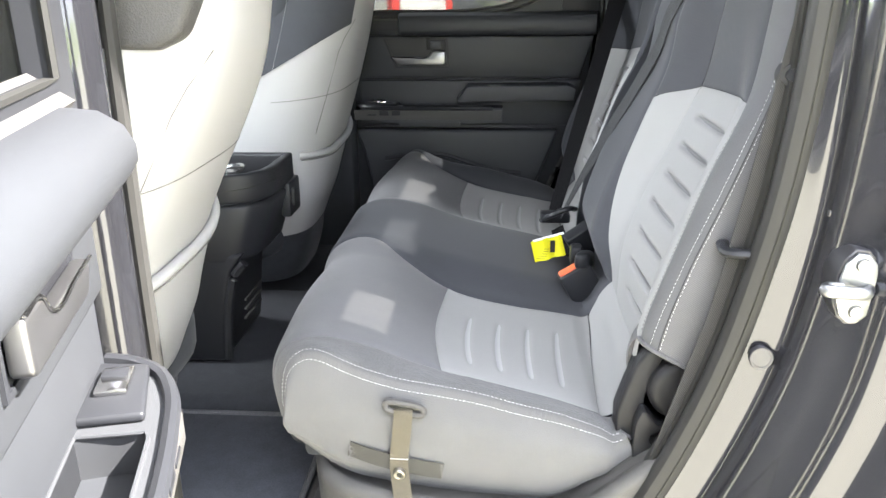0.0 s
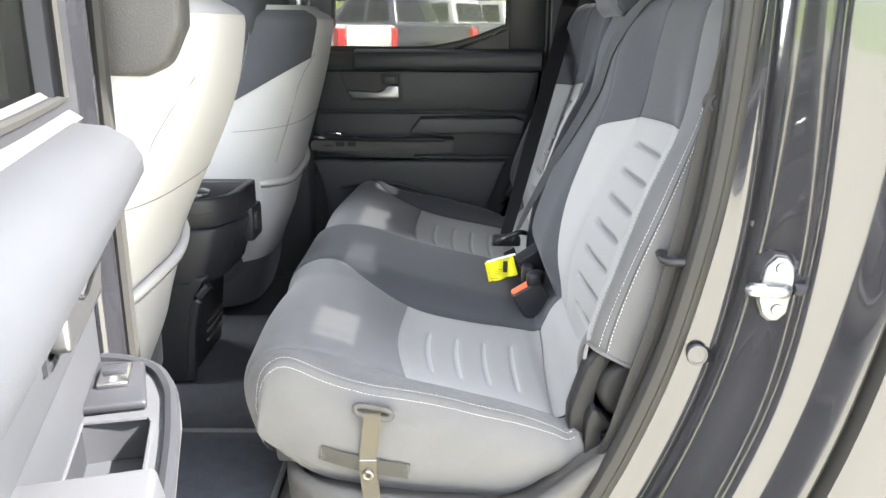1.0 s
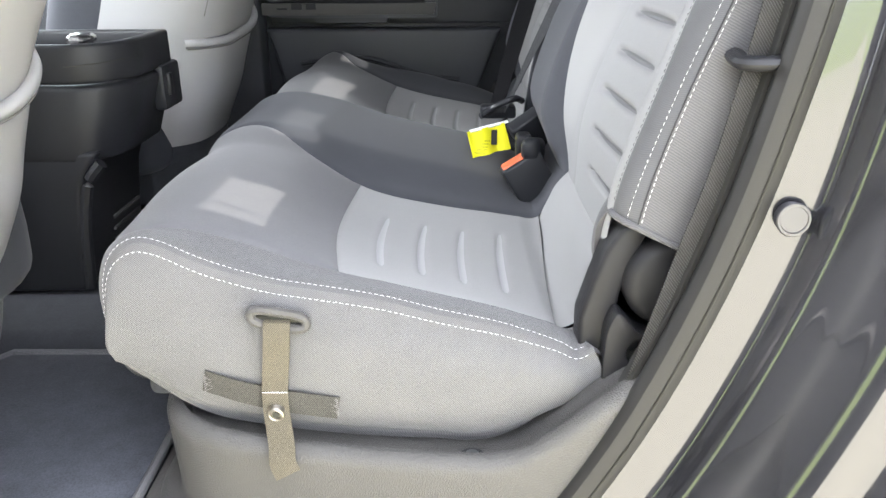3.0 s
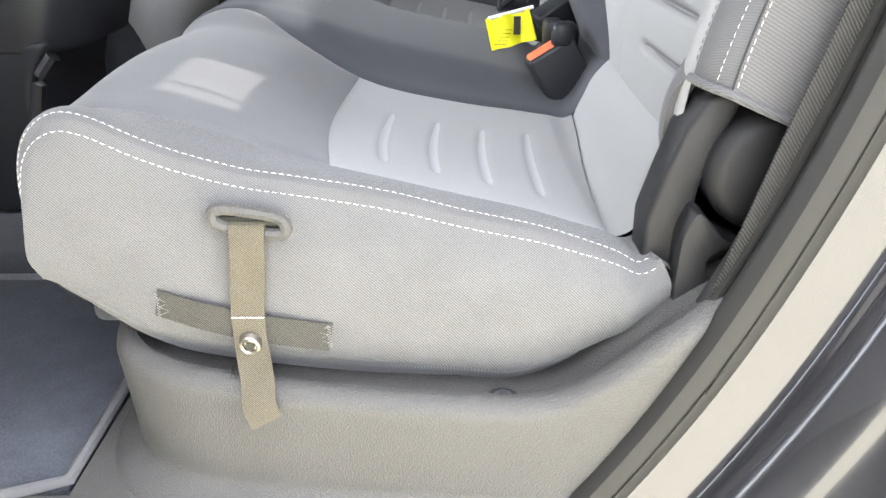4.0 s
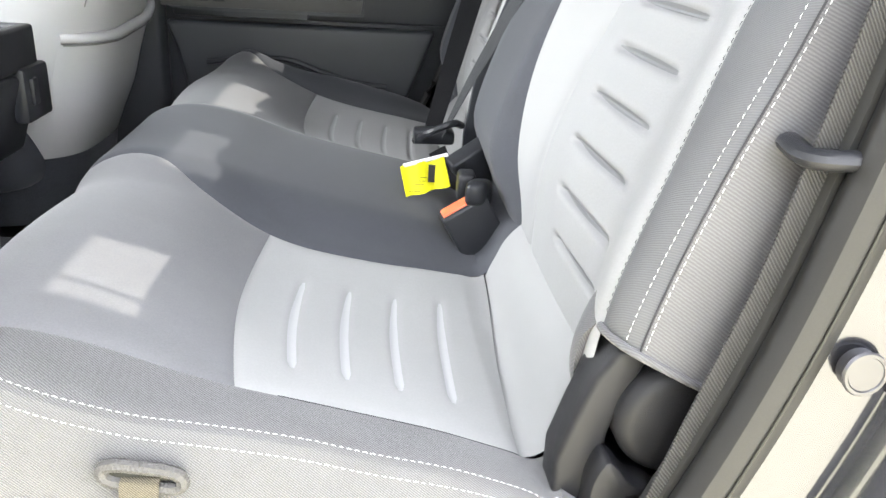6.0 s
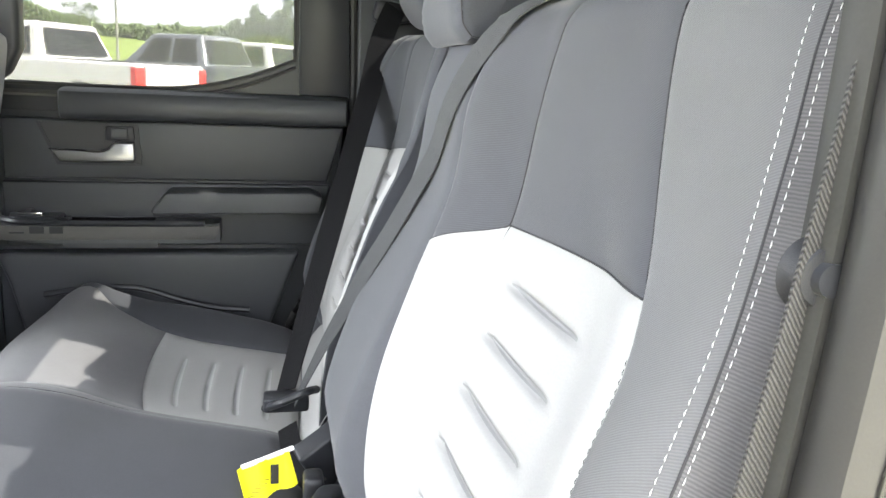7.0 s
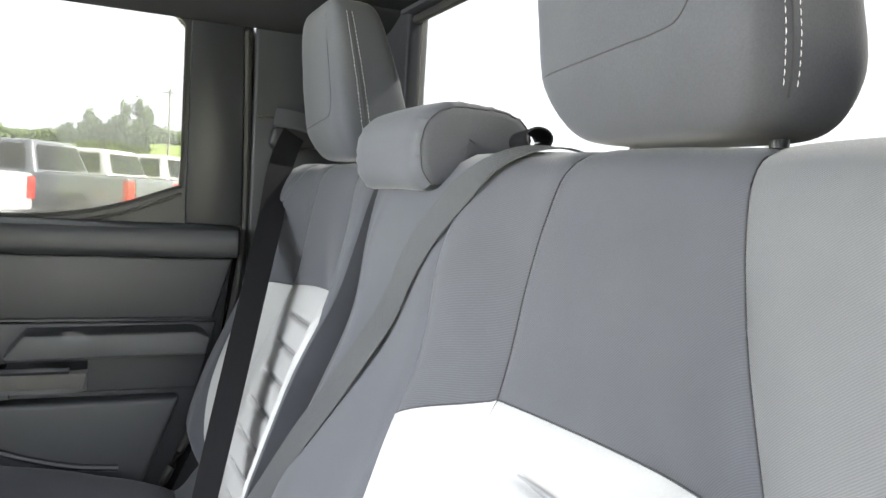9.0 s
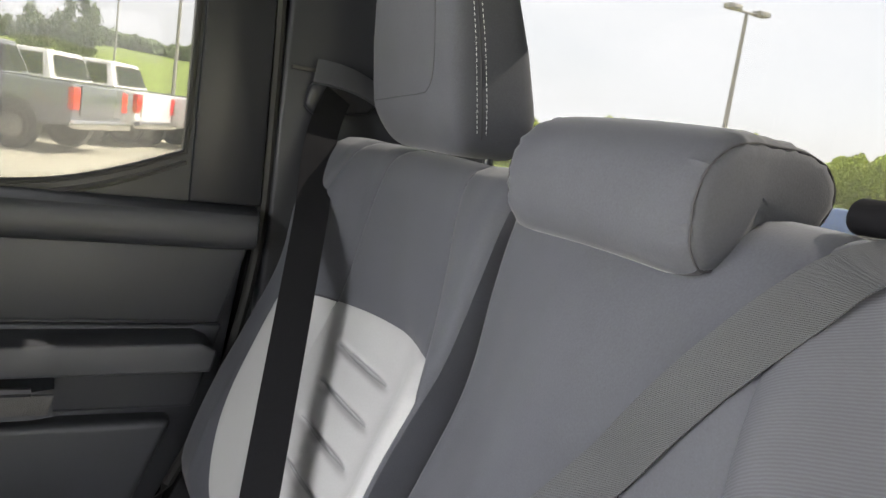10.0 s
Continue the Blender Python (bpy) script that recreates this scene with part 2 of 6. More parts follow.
def finish(name, me, mat, parent, label="", smooth=True):
    me.materials.append(mat)
    if smooth:
        me.polygons.foreach_set("use_smooth", [True] * len(me.polygons))
        me.set_sharp_from_angle(angle=radians(38))
    ob = new(name, me)
    if parent is not None:
        ob.parent = parent
        ob.matrix_parent_inverse = parent.matrix_basis.inverted()
    return tagged(ob, label)


def setting(name, bm, mat, label, category="", smooth=True, m=None):
    ob = part(name, bm, mat, None, label, smooth, m)
    return tagged(ob, label, category, kind="structure")


def spline(knots):
    """A smooth function through (a, b, ...) knots in rising a (monotone-limited cubic)."""
    xs = np.array([k[0] for k in knots], float)
    ys = np.array([k[1:] for k in knots], float)
    n = len(xs)
    h = np.diff(xs)
    d = np.diff(ys, axis=0) / h[:, None]
    t = np.zeros_like(ys)
    t[0], t[-1] = d[0], d[-1]
    for i in range(1, n - 1):
        t[i] = (d[i - 1] * h[i] + d[i] * h[i - 1]) / (h[i - 1] + h[i])

    def f(a):
        a = min(max(a, xs[0]), xs[-1])
        i = int(min(max(np.searchsorted(xs, a) - 1, 0), n - 2))
        u = (a - xs[i]) / h[i]
        r = (2 * u**3 - 3 * u**2 + 1) * ys[i] + (u**3 - 2 * u**2 + u) * h[i] * t[i] + (-2 * u**3 + 3 * u**2) * ys[i + 1] + (u**3 - u**2) * h[i] * t[i + 1]
        return r if len(r) > 1 else float(r[0])

    return f


def spaced(n, crowd=0.55):
    """n + 1 steps from 0 to 1, closer together at both ends."""
    out = []
    for i in range(n + 1):
        u = i / n
        out.append((1 - crowd) * u + crowd * (0.5 - 0.5 * math.cos(math.pi * u)))
    return out


def sheet(name, f, nu, nv, mat, parent, label="", crowd=0.55):
    """A grid mesh of f(u, v) for u, v from 0 to 1."""
    us, vs = spaced(nu, crowd), spaced(nv, crowd)
    verts = [f(u, v) for u in us for v in vs]
    w = nv + 1
    faces = [(i * w + j, (i + 1) * w + j, (i + 1) * w + j + 1, i * w + j + 1) for i in range(nu) for j in range(nv)]
    me = bpy.data.meshes.new(name)
    me.from_pydata([tuple(v) for v in verts], [], faces)
    me.validate()
    bm = bmesh.new()
    bm.from_mesh(me)
    bpy.data.meshes.remove(me)
    return part(name, bm, mat, parent, label)


def box(bm, lo, hi, bevel=0.0, seg=2):
    """A box between two corners, with rounded edges, into bm."""
    c = [(a + b) / 2 for a, b in zip(lo, hi)]
    s = [abs(b - a) for a, b in zip(lo, hi)]
    made = bmesh.ops.create_cube(bm, size=1, matrix=Matrix.LocRotScale(c, None, s))
    if bevel:
        edges = list({e for v in made["verts"] for e in v.link_edges})
        bmesh.ops.bevel(bm, geom=edges, offset=min(bevel, min(s) * 0.49), segments=seg, profile=0.5, affect="EDGES", clamp_overlap=True)
    return bm


def rounded_box(lo, hi, bevel=0.004, seg=2):
    return box(bmesh.new(), lo, hi, bevel, seg)


def prism(points, lo, hi, axis="y", bevel=0.0, seg=2):
    """A flat outline pushed from lo to hi along an axis. The outline is in the two other axes, in order."""
    bm = bmesh.new()

    def at(p, h):
        a, b = p
        return {"x": (h, a, b), "y": (a, h, b), "z": (a, b, h)}[axis]

    low, high = [bm.verts.new(at(p, lo)) for p in points], [bm.verts.new(at(p, hi)) for p in points]
    bm.faces.new(low)
    bm.faces.new(high)
    n = len(points)
    for i in range(n):
        bm.faces.new((low[i], low[(i + 1) % n], high[(i + 1) % n], high[i]))
    bmesh.ops.recalc_face_normals(bm, faces=bm.faces)
    if bevel:
        edges = [e for e in bm.edges if e.calc_face_angle(0) > 0.5]
        bmesh.ops.bevel(bm, geom=edges, offset=bevel, segments=seg, profile=0.5, affect="EDGES", clamp_overlap=True)
    return bm


def tube(bm, points, radius, seg=8, closed=False, flat=1.0, up=None):
    """A round (or flattened) tube along points."""
    pts = [Vector(p) for p in points]
    n = len(pts)
    rings = []
    for i, p in enumerate(pts):
        a = pts[i - 1] if (i > 0 or closed) else pts[i]
        b = pts[(i + 1) % n] if (i < n - 1 or closed) else pts[i]
        along = (b - a).normalized()
        ref = Vector(up) if up is not None else (Vector((0, 0, 1)) if abs(along.z) < 0.9 else Vector((1, 0, 0)))
        side = along.cross(ref).normalized()
        top = side.cross(along).normalized()
        r = radius(i / max(n - 1, 1)) if callable(radius) else radius
        rings.append([bm.verts.new(p + side * (math.cos(q) * r) + top * (math.sin(q) * r * flat)) for q in [2 * math.pi * k / seg for k in range(seg)]])
    for i in range(n if closed else n - 1):
        r0, r1 = rings[i], rings[(i + 1) % n]
        for k in range(seg):
            bm.faces.new((r0[k], r0[(k + 1) % seg], r1[(k + 1) % seg], r1[k]))
    if not closed:
        bm.faces.new(rings[0])
        bm.faces.new(rings[-1])
    return bm


def ribbon(bm, points, sides, width, thick=0.0014):
    """A flat band along points; sides gives the across direction at each point."""
    rings = []
    n = len(points)
    for i in range(n):
        p = Vector(points[i])
        a, b = Vector(points[max(i - 1, 0)]), Vector(points[min(i + 1, n - 1)])
        along = (b - a).normalized()
        across = Vector(sides[i] if isinstance(sides, list) else sides)
        across = (across - along * across.dot(along)).normalized()
        nrm = along.cross(across)
        w = width[i] if isinstance(width, list) else width
        rings.append([bm.verts.new(p + across * (sx * w / 2) + nrm * (sz * thick / 2)) for sx, sz in ((-1, -1), (1, -1), (1, 1), (-1, 1))])
    for i in range(n - 1):
        for k in range(4):
            bm.faces.new((rings[i][k], rings[i][(k + 1) % 4], rings[i + 1][(k + 1) % 4], rings[i + 1][k]))
    bm.faces.new(rings[0])
    bm.faces.new(rings[-1])
    return bm


def smooth_path(points, n):
    """n + 1 points along a smooth curve through the points."""
    pts = [Vector(p) for p in points]
    d = [0.0]
    for a, b in zip(pts, pts[1:]):
        d.append(d[-1] + (b - a).length)
    f = spline([(t, *p) for t, p in zip(d, pts)])
    return [Vector(f(d[-1] * i / n)) for i in range(n + 1)]


def stitches(name, path, parent, step=0.0060, dash=0.0038, r=0.00034, lift=0.0005, thread=None):
    """A row of thread dashes along a path of (place, normal)."""
    bm = bmesh.new()
    pts = [p + n * lift for p, n in path]
    d = [0.0]
    for a, b in zip(pts, pts[1:]):
        d.append(d[-1] + (b - a).length)
    arr = np.array([tuple(p) for p in pts])

    def at(s):
        return Vector([float(np.interp(s, d, arr[:, k])) for k in range(3)])

    s = 0.0
    while s + dash < d[-1]:
        a, b = at(s), at(s + dash)
        mid = (a + b) / 2 + path[min(int(len(path) * s / d[-1]), len(path) - 1)][1] * 0.0005
        tube(bm, [a, mid, b], lambda u: r * (0.55 + 1.8 * u * (1 - u)), 5)
        s += step
    ob = part(name, bm, thread or STITCH, parent)
    return tagged(ob, kind="stuff")


def cord(name, points, r, mat, parent, label="", flat=1.0):
    return part(name, tube(bmesh.new(), points, r, 7, flat=flat), mat, parent, label)


def pillow(center, half, e1=0.5, e2=0.5, nu=28, nv=40, bend=None):
    """A superellipsoid: soft block with rounded corners."""
    bm = bmesh.new()

    def pw(c, e):
        return math.copysign(abs(c) ** e, c)

    rings = []
    for i in range(1, nu):
        t = -math.pi / 2 + math.pi * i / nu
        ring = []
        for j in range(nv):
            q = 2 * math.pi * j / nv
            p = Vector((half[0] * pw(math.cos(t), e1) * pw(math.cos(q), e2), half[1] * pw(math.cos(t), e1) * pw(math.sin(q), e2), half[2] * pw(math.sin(t), e1)))
            if bend:
                p = bend(p)
            ring.append(bm.verts.new(Vector(center) + p))
        rings.append(ring)
    ends = []
    for sgn, ring in ((-1, rings[0]), (1, rings[-1])):
        p = Vector((0, 0, sgn * half[2]))
        ends.append(bm.verts.new(Vector(center) + (bend(p) if bend else p)))
    for a, b in zip(rings, rings[1:]):
        for j in range(nv):
            bm.faces.new((a[j], a[(j + 1) % nv], b[(j + 1) % nv], b[j]))
    for j in range(nv):
        bm.faces.new((rings[0][j], rings[0][(j + 1) % nv], ends[0]))
        bm.faces.new((rings[-1][j], rings[-1][(j + 1) % nv], ends[1]))
    return bm


def disc(bm, center, axis, r, depth, seg=20, r2=None):
    """A short round piece with its axis along a direction."""
    turn = Vector(axis).normalized().to_track_quat("Z", "Y").to_matrix().to_4x4()
    bmesh.ops.create_cone(bm, cap_ends=True, segments=seg, radius1=r, radius2=r if r2 is None else r2, depth=depth, matrix=Matrix.Translation(center) @ turn)
    return bm


def ring(bm, center, axis, r, r_tube, seg=24, tube_seg=8):
    turn = Vector(axis).normalized().to_track_quat("Z", "Y").to_matrix()
    pts = [Vector(center) + turn @ Vector((r * math.cos(q), r * math.sin(q), 0)) for q in [2 * math.pi * k / seg for k in range(seg)]]
    return tube(bm, pts, r_tube, tube_seg, closed=True, up=axis)


def blobs(items):
    """A mesh of many small eight-sided clumps: (place, size, turn) each."""
    base = np.array([(1, 0, 0), (-1, 0, 0), (0, 1, 0), (0, -1, 0), (0, 0, 1), (0, 0, -1)], float)
    tri = np.array([(0, 2, 4), (2, 1, 4), (1, 3, 4), (3, 0, 4), (2, 0, 5), (1, 2, 5), (3, 1, 5), (0, 3, 5)])
    verts, faces = [], []
    for k, (p, size, turn) in enumerate(items):
        m = np.array(Euler(turn).to_matrix())
        verts.append((base * np.array(size)) @ m.T + np.array(p))
        faces.append(tri + 6 * k)
    me = bpy.data.meshes.new("clumps")
    me.from_pydata(np.concatenate(verts).tolist(), [], np.concatenate(faces).tolist())
    return me


def lerp(a, b, t):
    return a + (b - a) * t


def bell(x, c, w):
    return math.exp(-((x - c) / w) ** 2)


def step_up(x, a, b):
    t = min(max((x - a) / (b - a), 0), 1)
    return t * t * (3 - 2 * t)


# ---- outdoors ----
def ground_height(x, y):
    r = math.hypot(x, y)
    rise = 0.38 * step_up(r, 6, 18)
    az = math.degrees(math.atan2(x, y))
    rise += step_up(r, 34, 150) * (6.5 + 1.2 * math.sin(az * 0.11) + 0.8 * math.sin(az * 0.31 + 1)) * (1 + 0.5 * step_up(-az, 0, 25) * step_up(60 + az, 0, 20))
    return rise


def ground_sheet(name, r0, r1, mat, label, nr=24, na=96):
    bm = bmesh.new()
    rows = []
    for i in range(nr + 1):
        r = r0 + (r1 - r0) * (i / nr) ** 2.2
        rows.append([bm.verts.new((r * math.sin(2 * math.pi * j / na), r * math.cos(2 * math.pi * j / na), ground_height(r * math.sin(2 * math.pi * j / na), r * math.cos(2 * math.pi * j / na)))) for j in range(na)])
    for a, b in zip(rows, rows[1:]):
        for j in range(na):
            bm.faces.new((a[j], a[(j + 1) % na], b[(j + 1) % na], b[j]))
    if r0 < 0.2:
        bm.faces.new(rows[0])
    return setting(name, bm, mat, label, "ground")


ground_sheet("ground", 0.1, 40, GRAVEL, "pale beige gravel lot under the parked vehicles")
ground_sheet("ground_hill", 40, 1500, GRASS, "bright green grass hillside behind the lot")


def pickup(name, paint, label, x, y, turn):
    """A crew-cab pickup, nose along +x before it is turned."""
    t = thing(name, label, "pickup truck", "parked pickups", (0, 0, 0))
    body = prism([(-2.95, 0.55), (-2.95, 1.28), (-0.95, 1.30), (0.9, 1.28), (2.55, 1.22), (2.85, 1.05), (2.9, 0.5), (2.4, 0.45), (-2.5, 0.5)], -0.98, 0.98, "y", 0.07, 3)
    part("body", body, paint, t)
    cab = bmesh.new()
    low = [(-1.0, -0.93), (1.15, -0.93), (1.15, 0.93), (-1.0, 0.93)]
    high = [(-0.75, -0.72), (0.45, -0.72), (0.45, 0.72), (-0.75, 0.72)]
    a = [cab.verts.new((*p, 1.26)) for p in low]
    b = [cab.verts.new((*p, 1.93)) for p in high]
    cab.faces.new(b)
    for i in range(4):
        cab.faces.new((a[i], a[(i + 1) % 4], b[(i + 1) % 4], b[i]))
    bmesh.ops.bevel(cab, geom=[e for e in cab.edges if e.calc_length() > 0], offset=0.06, segments=3, profile=0.5, affect="EDGES", clamp_overlap=True)
    part("cab", cab, paint, t)
    for s in (-1, 1):
        for x0, x1 in ((-0.78, -0.15), (-0.05, 0.72)):
            w = bmesh.new()
            vs = [w.verts.new((px, s * (0.945 - (pz - 1.26) * 0.31), pz)) for px, pz in ((x0, 1.36), (x1, 1.36), (min(x1, 0.4) if x1 > 0.5 else x1, 1.83), (x0 + 0.12 if x0 < -0.5 else x0, 1.83))]
            w.faces.new(vs)
            bmesh.ops.solidify(w, geom=w.faces[:], thickness=0.02)
            part("side_window", w, GLASS_DARK, t, smooth=False)
    rear = bmesh.new()
    rear.faces.new([rear.verts.new(p) for p in ((-1.0, -0.75, 1.38), (-1.0, 0.75, 1.38), (-0.82, 0.63, 1.83), (-0.82, -0.63, 1.83))])
    bmesh.ops.solidify(rear, geom=rear.faces[:], thickness=0.02)
    part("rear_window", rear, GLASS_DARK, t, smooth=False)
    front = bmesh.new()
    front.faces.new([front.verts.new(p) for p in ((1.14, -0.78, 1.34), (1.14, 0.78, 1.34), (0.55, 0.64, 1.87), (0.55, -0.64, 1.87))])
    bmesh.ops.solidify(front, geom=front.faces[:], thickness=0.02)
    part("windscreen", front, GLASS_DARK, t, smooth=False)
    part("bed", rounded_box((-2.8, -0.8, 1.2), (-1.1, 0.8, 1.315), 0.02), PLASTIC, t)
    part("tailgate", rounded_box((-2.99, -0.74, 0.72), (-2.93, 0.74, 1.26), 0.02), paint, t)
    part("bumper", rounded_box((-3.1, -0.97, 0.48), (-2.9, 0.97, 0.66), 0.04), CHROME, t)
    for s in (-1, 1):
        part("tail_light", rounded_box((-2.985, s * 0.76, 0.82), (-2.86, s * 0.995, 1.22), 0.03), TAIL_RED, t)
        part("door_handle", rounded_box((-0.75, s * 0.97, 1.12), (-0.58, s * 1.0, 1.15), 0.01), paint, t)
        for wx in (-1.85, 1.85):
            arch = disc(bmesh.new(), (wx, s * 0.90, 0.47), (0, 1, 0), 0.48, 0.18, 28)
            part("wheel_arch", arch, PLASTIC, t)
            wheel = part("tyre", ring(bmesh.new(), (wx, s * 0.88, 0.40), (0, 1, 0), 0.29, 0.125, 28, 10), TYRE, t)
            part("rim", disc(bmesh.new(), (wx, s * 0.95, 0.40), (0, 1, 0), 0.25, 0.10, 24, 0.21), ALLOY, wheel)
    t.matrix_basis = pose(x, y, ground_height(x, y), 0, 0, turn)
    return t


def on_bearing(az, r):
    return r * math.sin(radians(az)), r * math.cos(radians(az))


pickup("pickup_truck", CAR_WHITE, "white crew-cab pickup parked on the gravel lot", -4.09, 16.68, 150.4)
pickup("pickup_truck", CAR_GREY, "dark grey crew-cab pickup parked beside a white one", -1.5, 18.9, 148.3)
pickup("pickup_truck", CAR_WHITE, "white pickup parked in the row behind the grey one", -0.18, 21.79, 149)
pickup("pickup_truck", CAR_WHITE, "white pickup at the end of the parked row", 1.23, 23.32, 149)
pickup("pickup_truck", CAR_BLUE, "blue pickup parked behind the rear window", *on_bearing(62, 13.0), 95)


def tree(name, label, x, y, height, spread, leaf, seed, n=900):
    rng = random.Random(seed)
    z0 = ground_height(x, y)
    t = thing(name, label, "tree", "trees on the hill", (x, y, z0))
    bm = bmesh.new()
    tube(bm, [(x, y, z0 - 0.3), (x + 0.1, y, z0 + height * 0.35), (x, y, z0 + height * 0.6)], lambda u: height * 0.028 * (1.1 - 0.7 * u), 7)
    for k in range(6):
        q = k * 1.1 + rng.random()
        h = height * (0.32 + 0.07 * k)
        tube(bm, [(x, y, z0 + h), (x + spread * 0.35 * math.cos(q), y + spread * 0.35 * math.sin(q), z0 + h + height * 0.16)], lambda u: height * 0.011 * (1 - 0.7 * u), 5)
    part("trunk", bm, BARK, t)
    clumps = [(rng.gauss(0, 0.36), rng.gauss(0, 0.36), rng.uniform(0.30, 0.92)) for _ in range(16)]
    leaves = []
    for _ in range(n * 4):
        cx, cy, cz = rng.choice(clumps)
        s = 0.20 * (1.25 - cz)
        p = (x + spread * (cx * (1.25 - 0.6 * cz) + rng.gauss(0, s)), y + spread * (cy * (1.25 - 0.6 * cz) + rng.gauss(0, s)), z0 + height * (cz + rng.gauss(0, 0.055)))
        size = height * rng.uniform(0.014, 0.032)
        leaves.append((p, (size, size * 0.7, size * 0.3), (rng.uniform(0, 3), rng.uniform(0, 3), rng.uniform(0, 3))))
    crown = finish("crown", blobs(leaves), leaf, t, smooth=False)
    tagged(crown, kind="stuff")
    return t


tree("tree", "leafy round-topped green tree on the hill", *on_bearing(2.3, 70), 6.0, 2.3, LEAF, 1, 1100)
tree("tree", "leafy broad green tree on the hill", *on_bearing(0.2, 74), 5.0, 3.0, LEAF, 2, 1100)
tree("tree", "smaller green tree on the hill", *on_bearing(-1.2, 78), 4.0, 2.6, LEAF, 3, 800)
tree("tree", "green tree on the hilltop", *on_bearing(-12, 118), 4.2, 4.2, LEAF, 4, 400)

# rows of bushes and far woods
def thicket(name, label, category, leaf, n, az0, az1, r0, r1, top, small, large, seed):
    rng = random.Random(seed)
    items = []
    for k in range(n):
        az, r = rng.uniform(az0, az1), rng.uniform(r0, r1)
        x, y = on_bearing(az, r)
        h = top * (1 + 0.14 * math.sin(az * 0.7) + 0.08 * math.sin(az * 2.1 + 2) + 0.05 * math.sin(az * 5.0))
        s = rng.uniform(small, large)
        items.append(((x, y, ground_height(x, y) + h * rng.random() ** 0.7), (s, s * 0.8, s * 0.6), (rng.random() * 3, rng.random() * 3, rng.random() * 3)))
    return tagged(finish(name, blobs(items), leaf, None, smooth=False), label, category, kind="stuff")


thicket("far_woods", "line of dark green woods along the hilltop", "woods", LEAF, 9000, -26, 10, 128, 150, 2.0, 0.2, 0.7, 5)
thicket("hedge", "bright yellow-green hedge of bushes behind the lot", "bushes", BUSH, 34000, 26, 84, 42, 50, 2.75, 0.06, 0.18, 6)


def lamp_post(label, x, y, height, heads):
    z0 = ground_height(x, y)
    t = thing("street_lamp" if heads else "utility_pole", label, "street lamp" if heads else "pole", "", (x, y, z0))
    part("pole", tube(bmesh.new(), [(x, y, z0 - 0.5), (x, y, z0 + height)], lambda u: 0.13 - 0.05 * u, 10), POLE, t)
    if heads:
        part("crossarm", rounded_box((x - 0.85, y - 0.05, z0 + height - 0.05), (x + 0.85, y + 0.05, z0 + height + 0.05), 0.02), POLE, t)
        for s in (-1, 1):
            part("lamp_head", rounded_box((x + s * 0.85 - 0.32, y - 0.25, z0 + height - 0.02), (x + s * 0.85 + 0.32, y + 0.25, z0 + height + 0.2), 0.05), POLE, t)
    else:
        part("crossarm", rounded_box((x - 0.7, y - 0.05, z0 + height - 0.5), (x + 0.7, y + 0.05, z0 + height - 0.4), 0.02), POLE, t)
    return t


lamp_post("tall grey lamp post with two lamp heads", *on_bearing(45.6, 36), 8.0, True)
lamp_post("slim utility pole on the hill", *on_bearing(-9.7, 75), 9.0, False)
lamp_post("grey utility pole behind the parked trucks", *on_bearing(7.9, 48), 9.5, False)
lamp_post("thin utility pole near the trees", *on_bearing(4.2, 85), 7.5, False)


# ---- cab shell ----
HX, FAR_Y = -0.48, 2.55
CAB_FLOOR = 0.84

bm = bmesh.new()
for lo, hi in (((-1.7, 0.95, 0.72), (0.62, 2.47, CAB_FLOOR)),):
    box(bm, lo, hi, 0.0)
setting("floor", bm, CARPET, "dark charcoal carpet on the cab floor", "floor", smooth=False)
# low tunnel under the console
bm = prism([(1.30, 0.80), (1.40, 0.868), (1.98, 0.868), (2.08, 0.80)], -1.6, -0.18, "x", 0.012, 3)
setting("floor_tunnel", bm, CARPET, "carpeted low hump along the middle of the floor", "floor")

# headliner and roof
bm = rounded_box((-1.35, 0.97, 2.045), (0.66, 2.43, 2.065), 0.008)
setting("ceiling", bm, HEADLINER, "dark headliner under the cab roof", "ceiling")
bm = rounded_box((-1.35, 0.88, 2.07), (0.655, 2.52, 2.105), 0.012, 3)
setting("roof", bm, PAINT, "dark grey metallic painted roof", "roof")
for nm, ya, yb in (("roof_rail_near", 0.885, 1.02), ("roof_rail_far", 2.38, 2.515)):
    inner = 1.0 if ya < 1.5 else 2.40
    outer = 0.89 if ya < 1.5 else 2.51
    bm = prism([(outer, 2.065), (outer, 2.0), (lerp(outer, inner, 0.5), 1.985), (inner, 2.01), (lerp(inner, 1.7, 0.06), 2.044), (lerp(inner, 1.7, 0.06), 2.066)], -1.35, 0.64, "x", 0.006, 2)
    setting(nm, bm, HEADLINER, "dark trim along the roof edge over the doors", "trim")

# rear wall, window and pillars
bm = bmesh.new()
box(bm, (0.60, 0.93, 0.72), (0.64, 2.47, 1.655), 0.006)
setting("wall_rear", bm, PLASTIC_SOFT, "black trim on the wall behind the rear seats", "wall")
bm = bmesh.new()
box(bm, (0.59, 0.93, 2.036), (0.64, 2.47, 2.068), 0.006)
setting("trim_rear_header", bm, HEADLINER, "dark header trim over the rear window", "trim")
win = tagged(new("window_rear"), "clear wide rear window of the cab", "window", kind="structure")
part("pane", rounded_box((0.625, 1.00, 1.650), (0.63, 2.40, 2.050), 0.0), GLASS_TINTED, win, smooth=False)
part("window_frame", tube(bmesh.new(), [(0.617, 1.05, 1.66), (0.617, 2.35, 1.66), (0.617, 2.35, 2.026), (0.617, 1.05, 2.026)], 0.010, 8, closed=True, up=(1, 0, 0)), RUBBER, win)
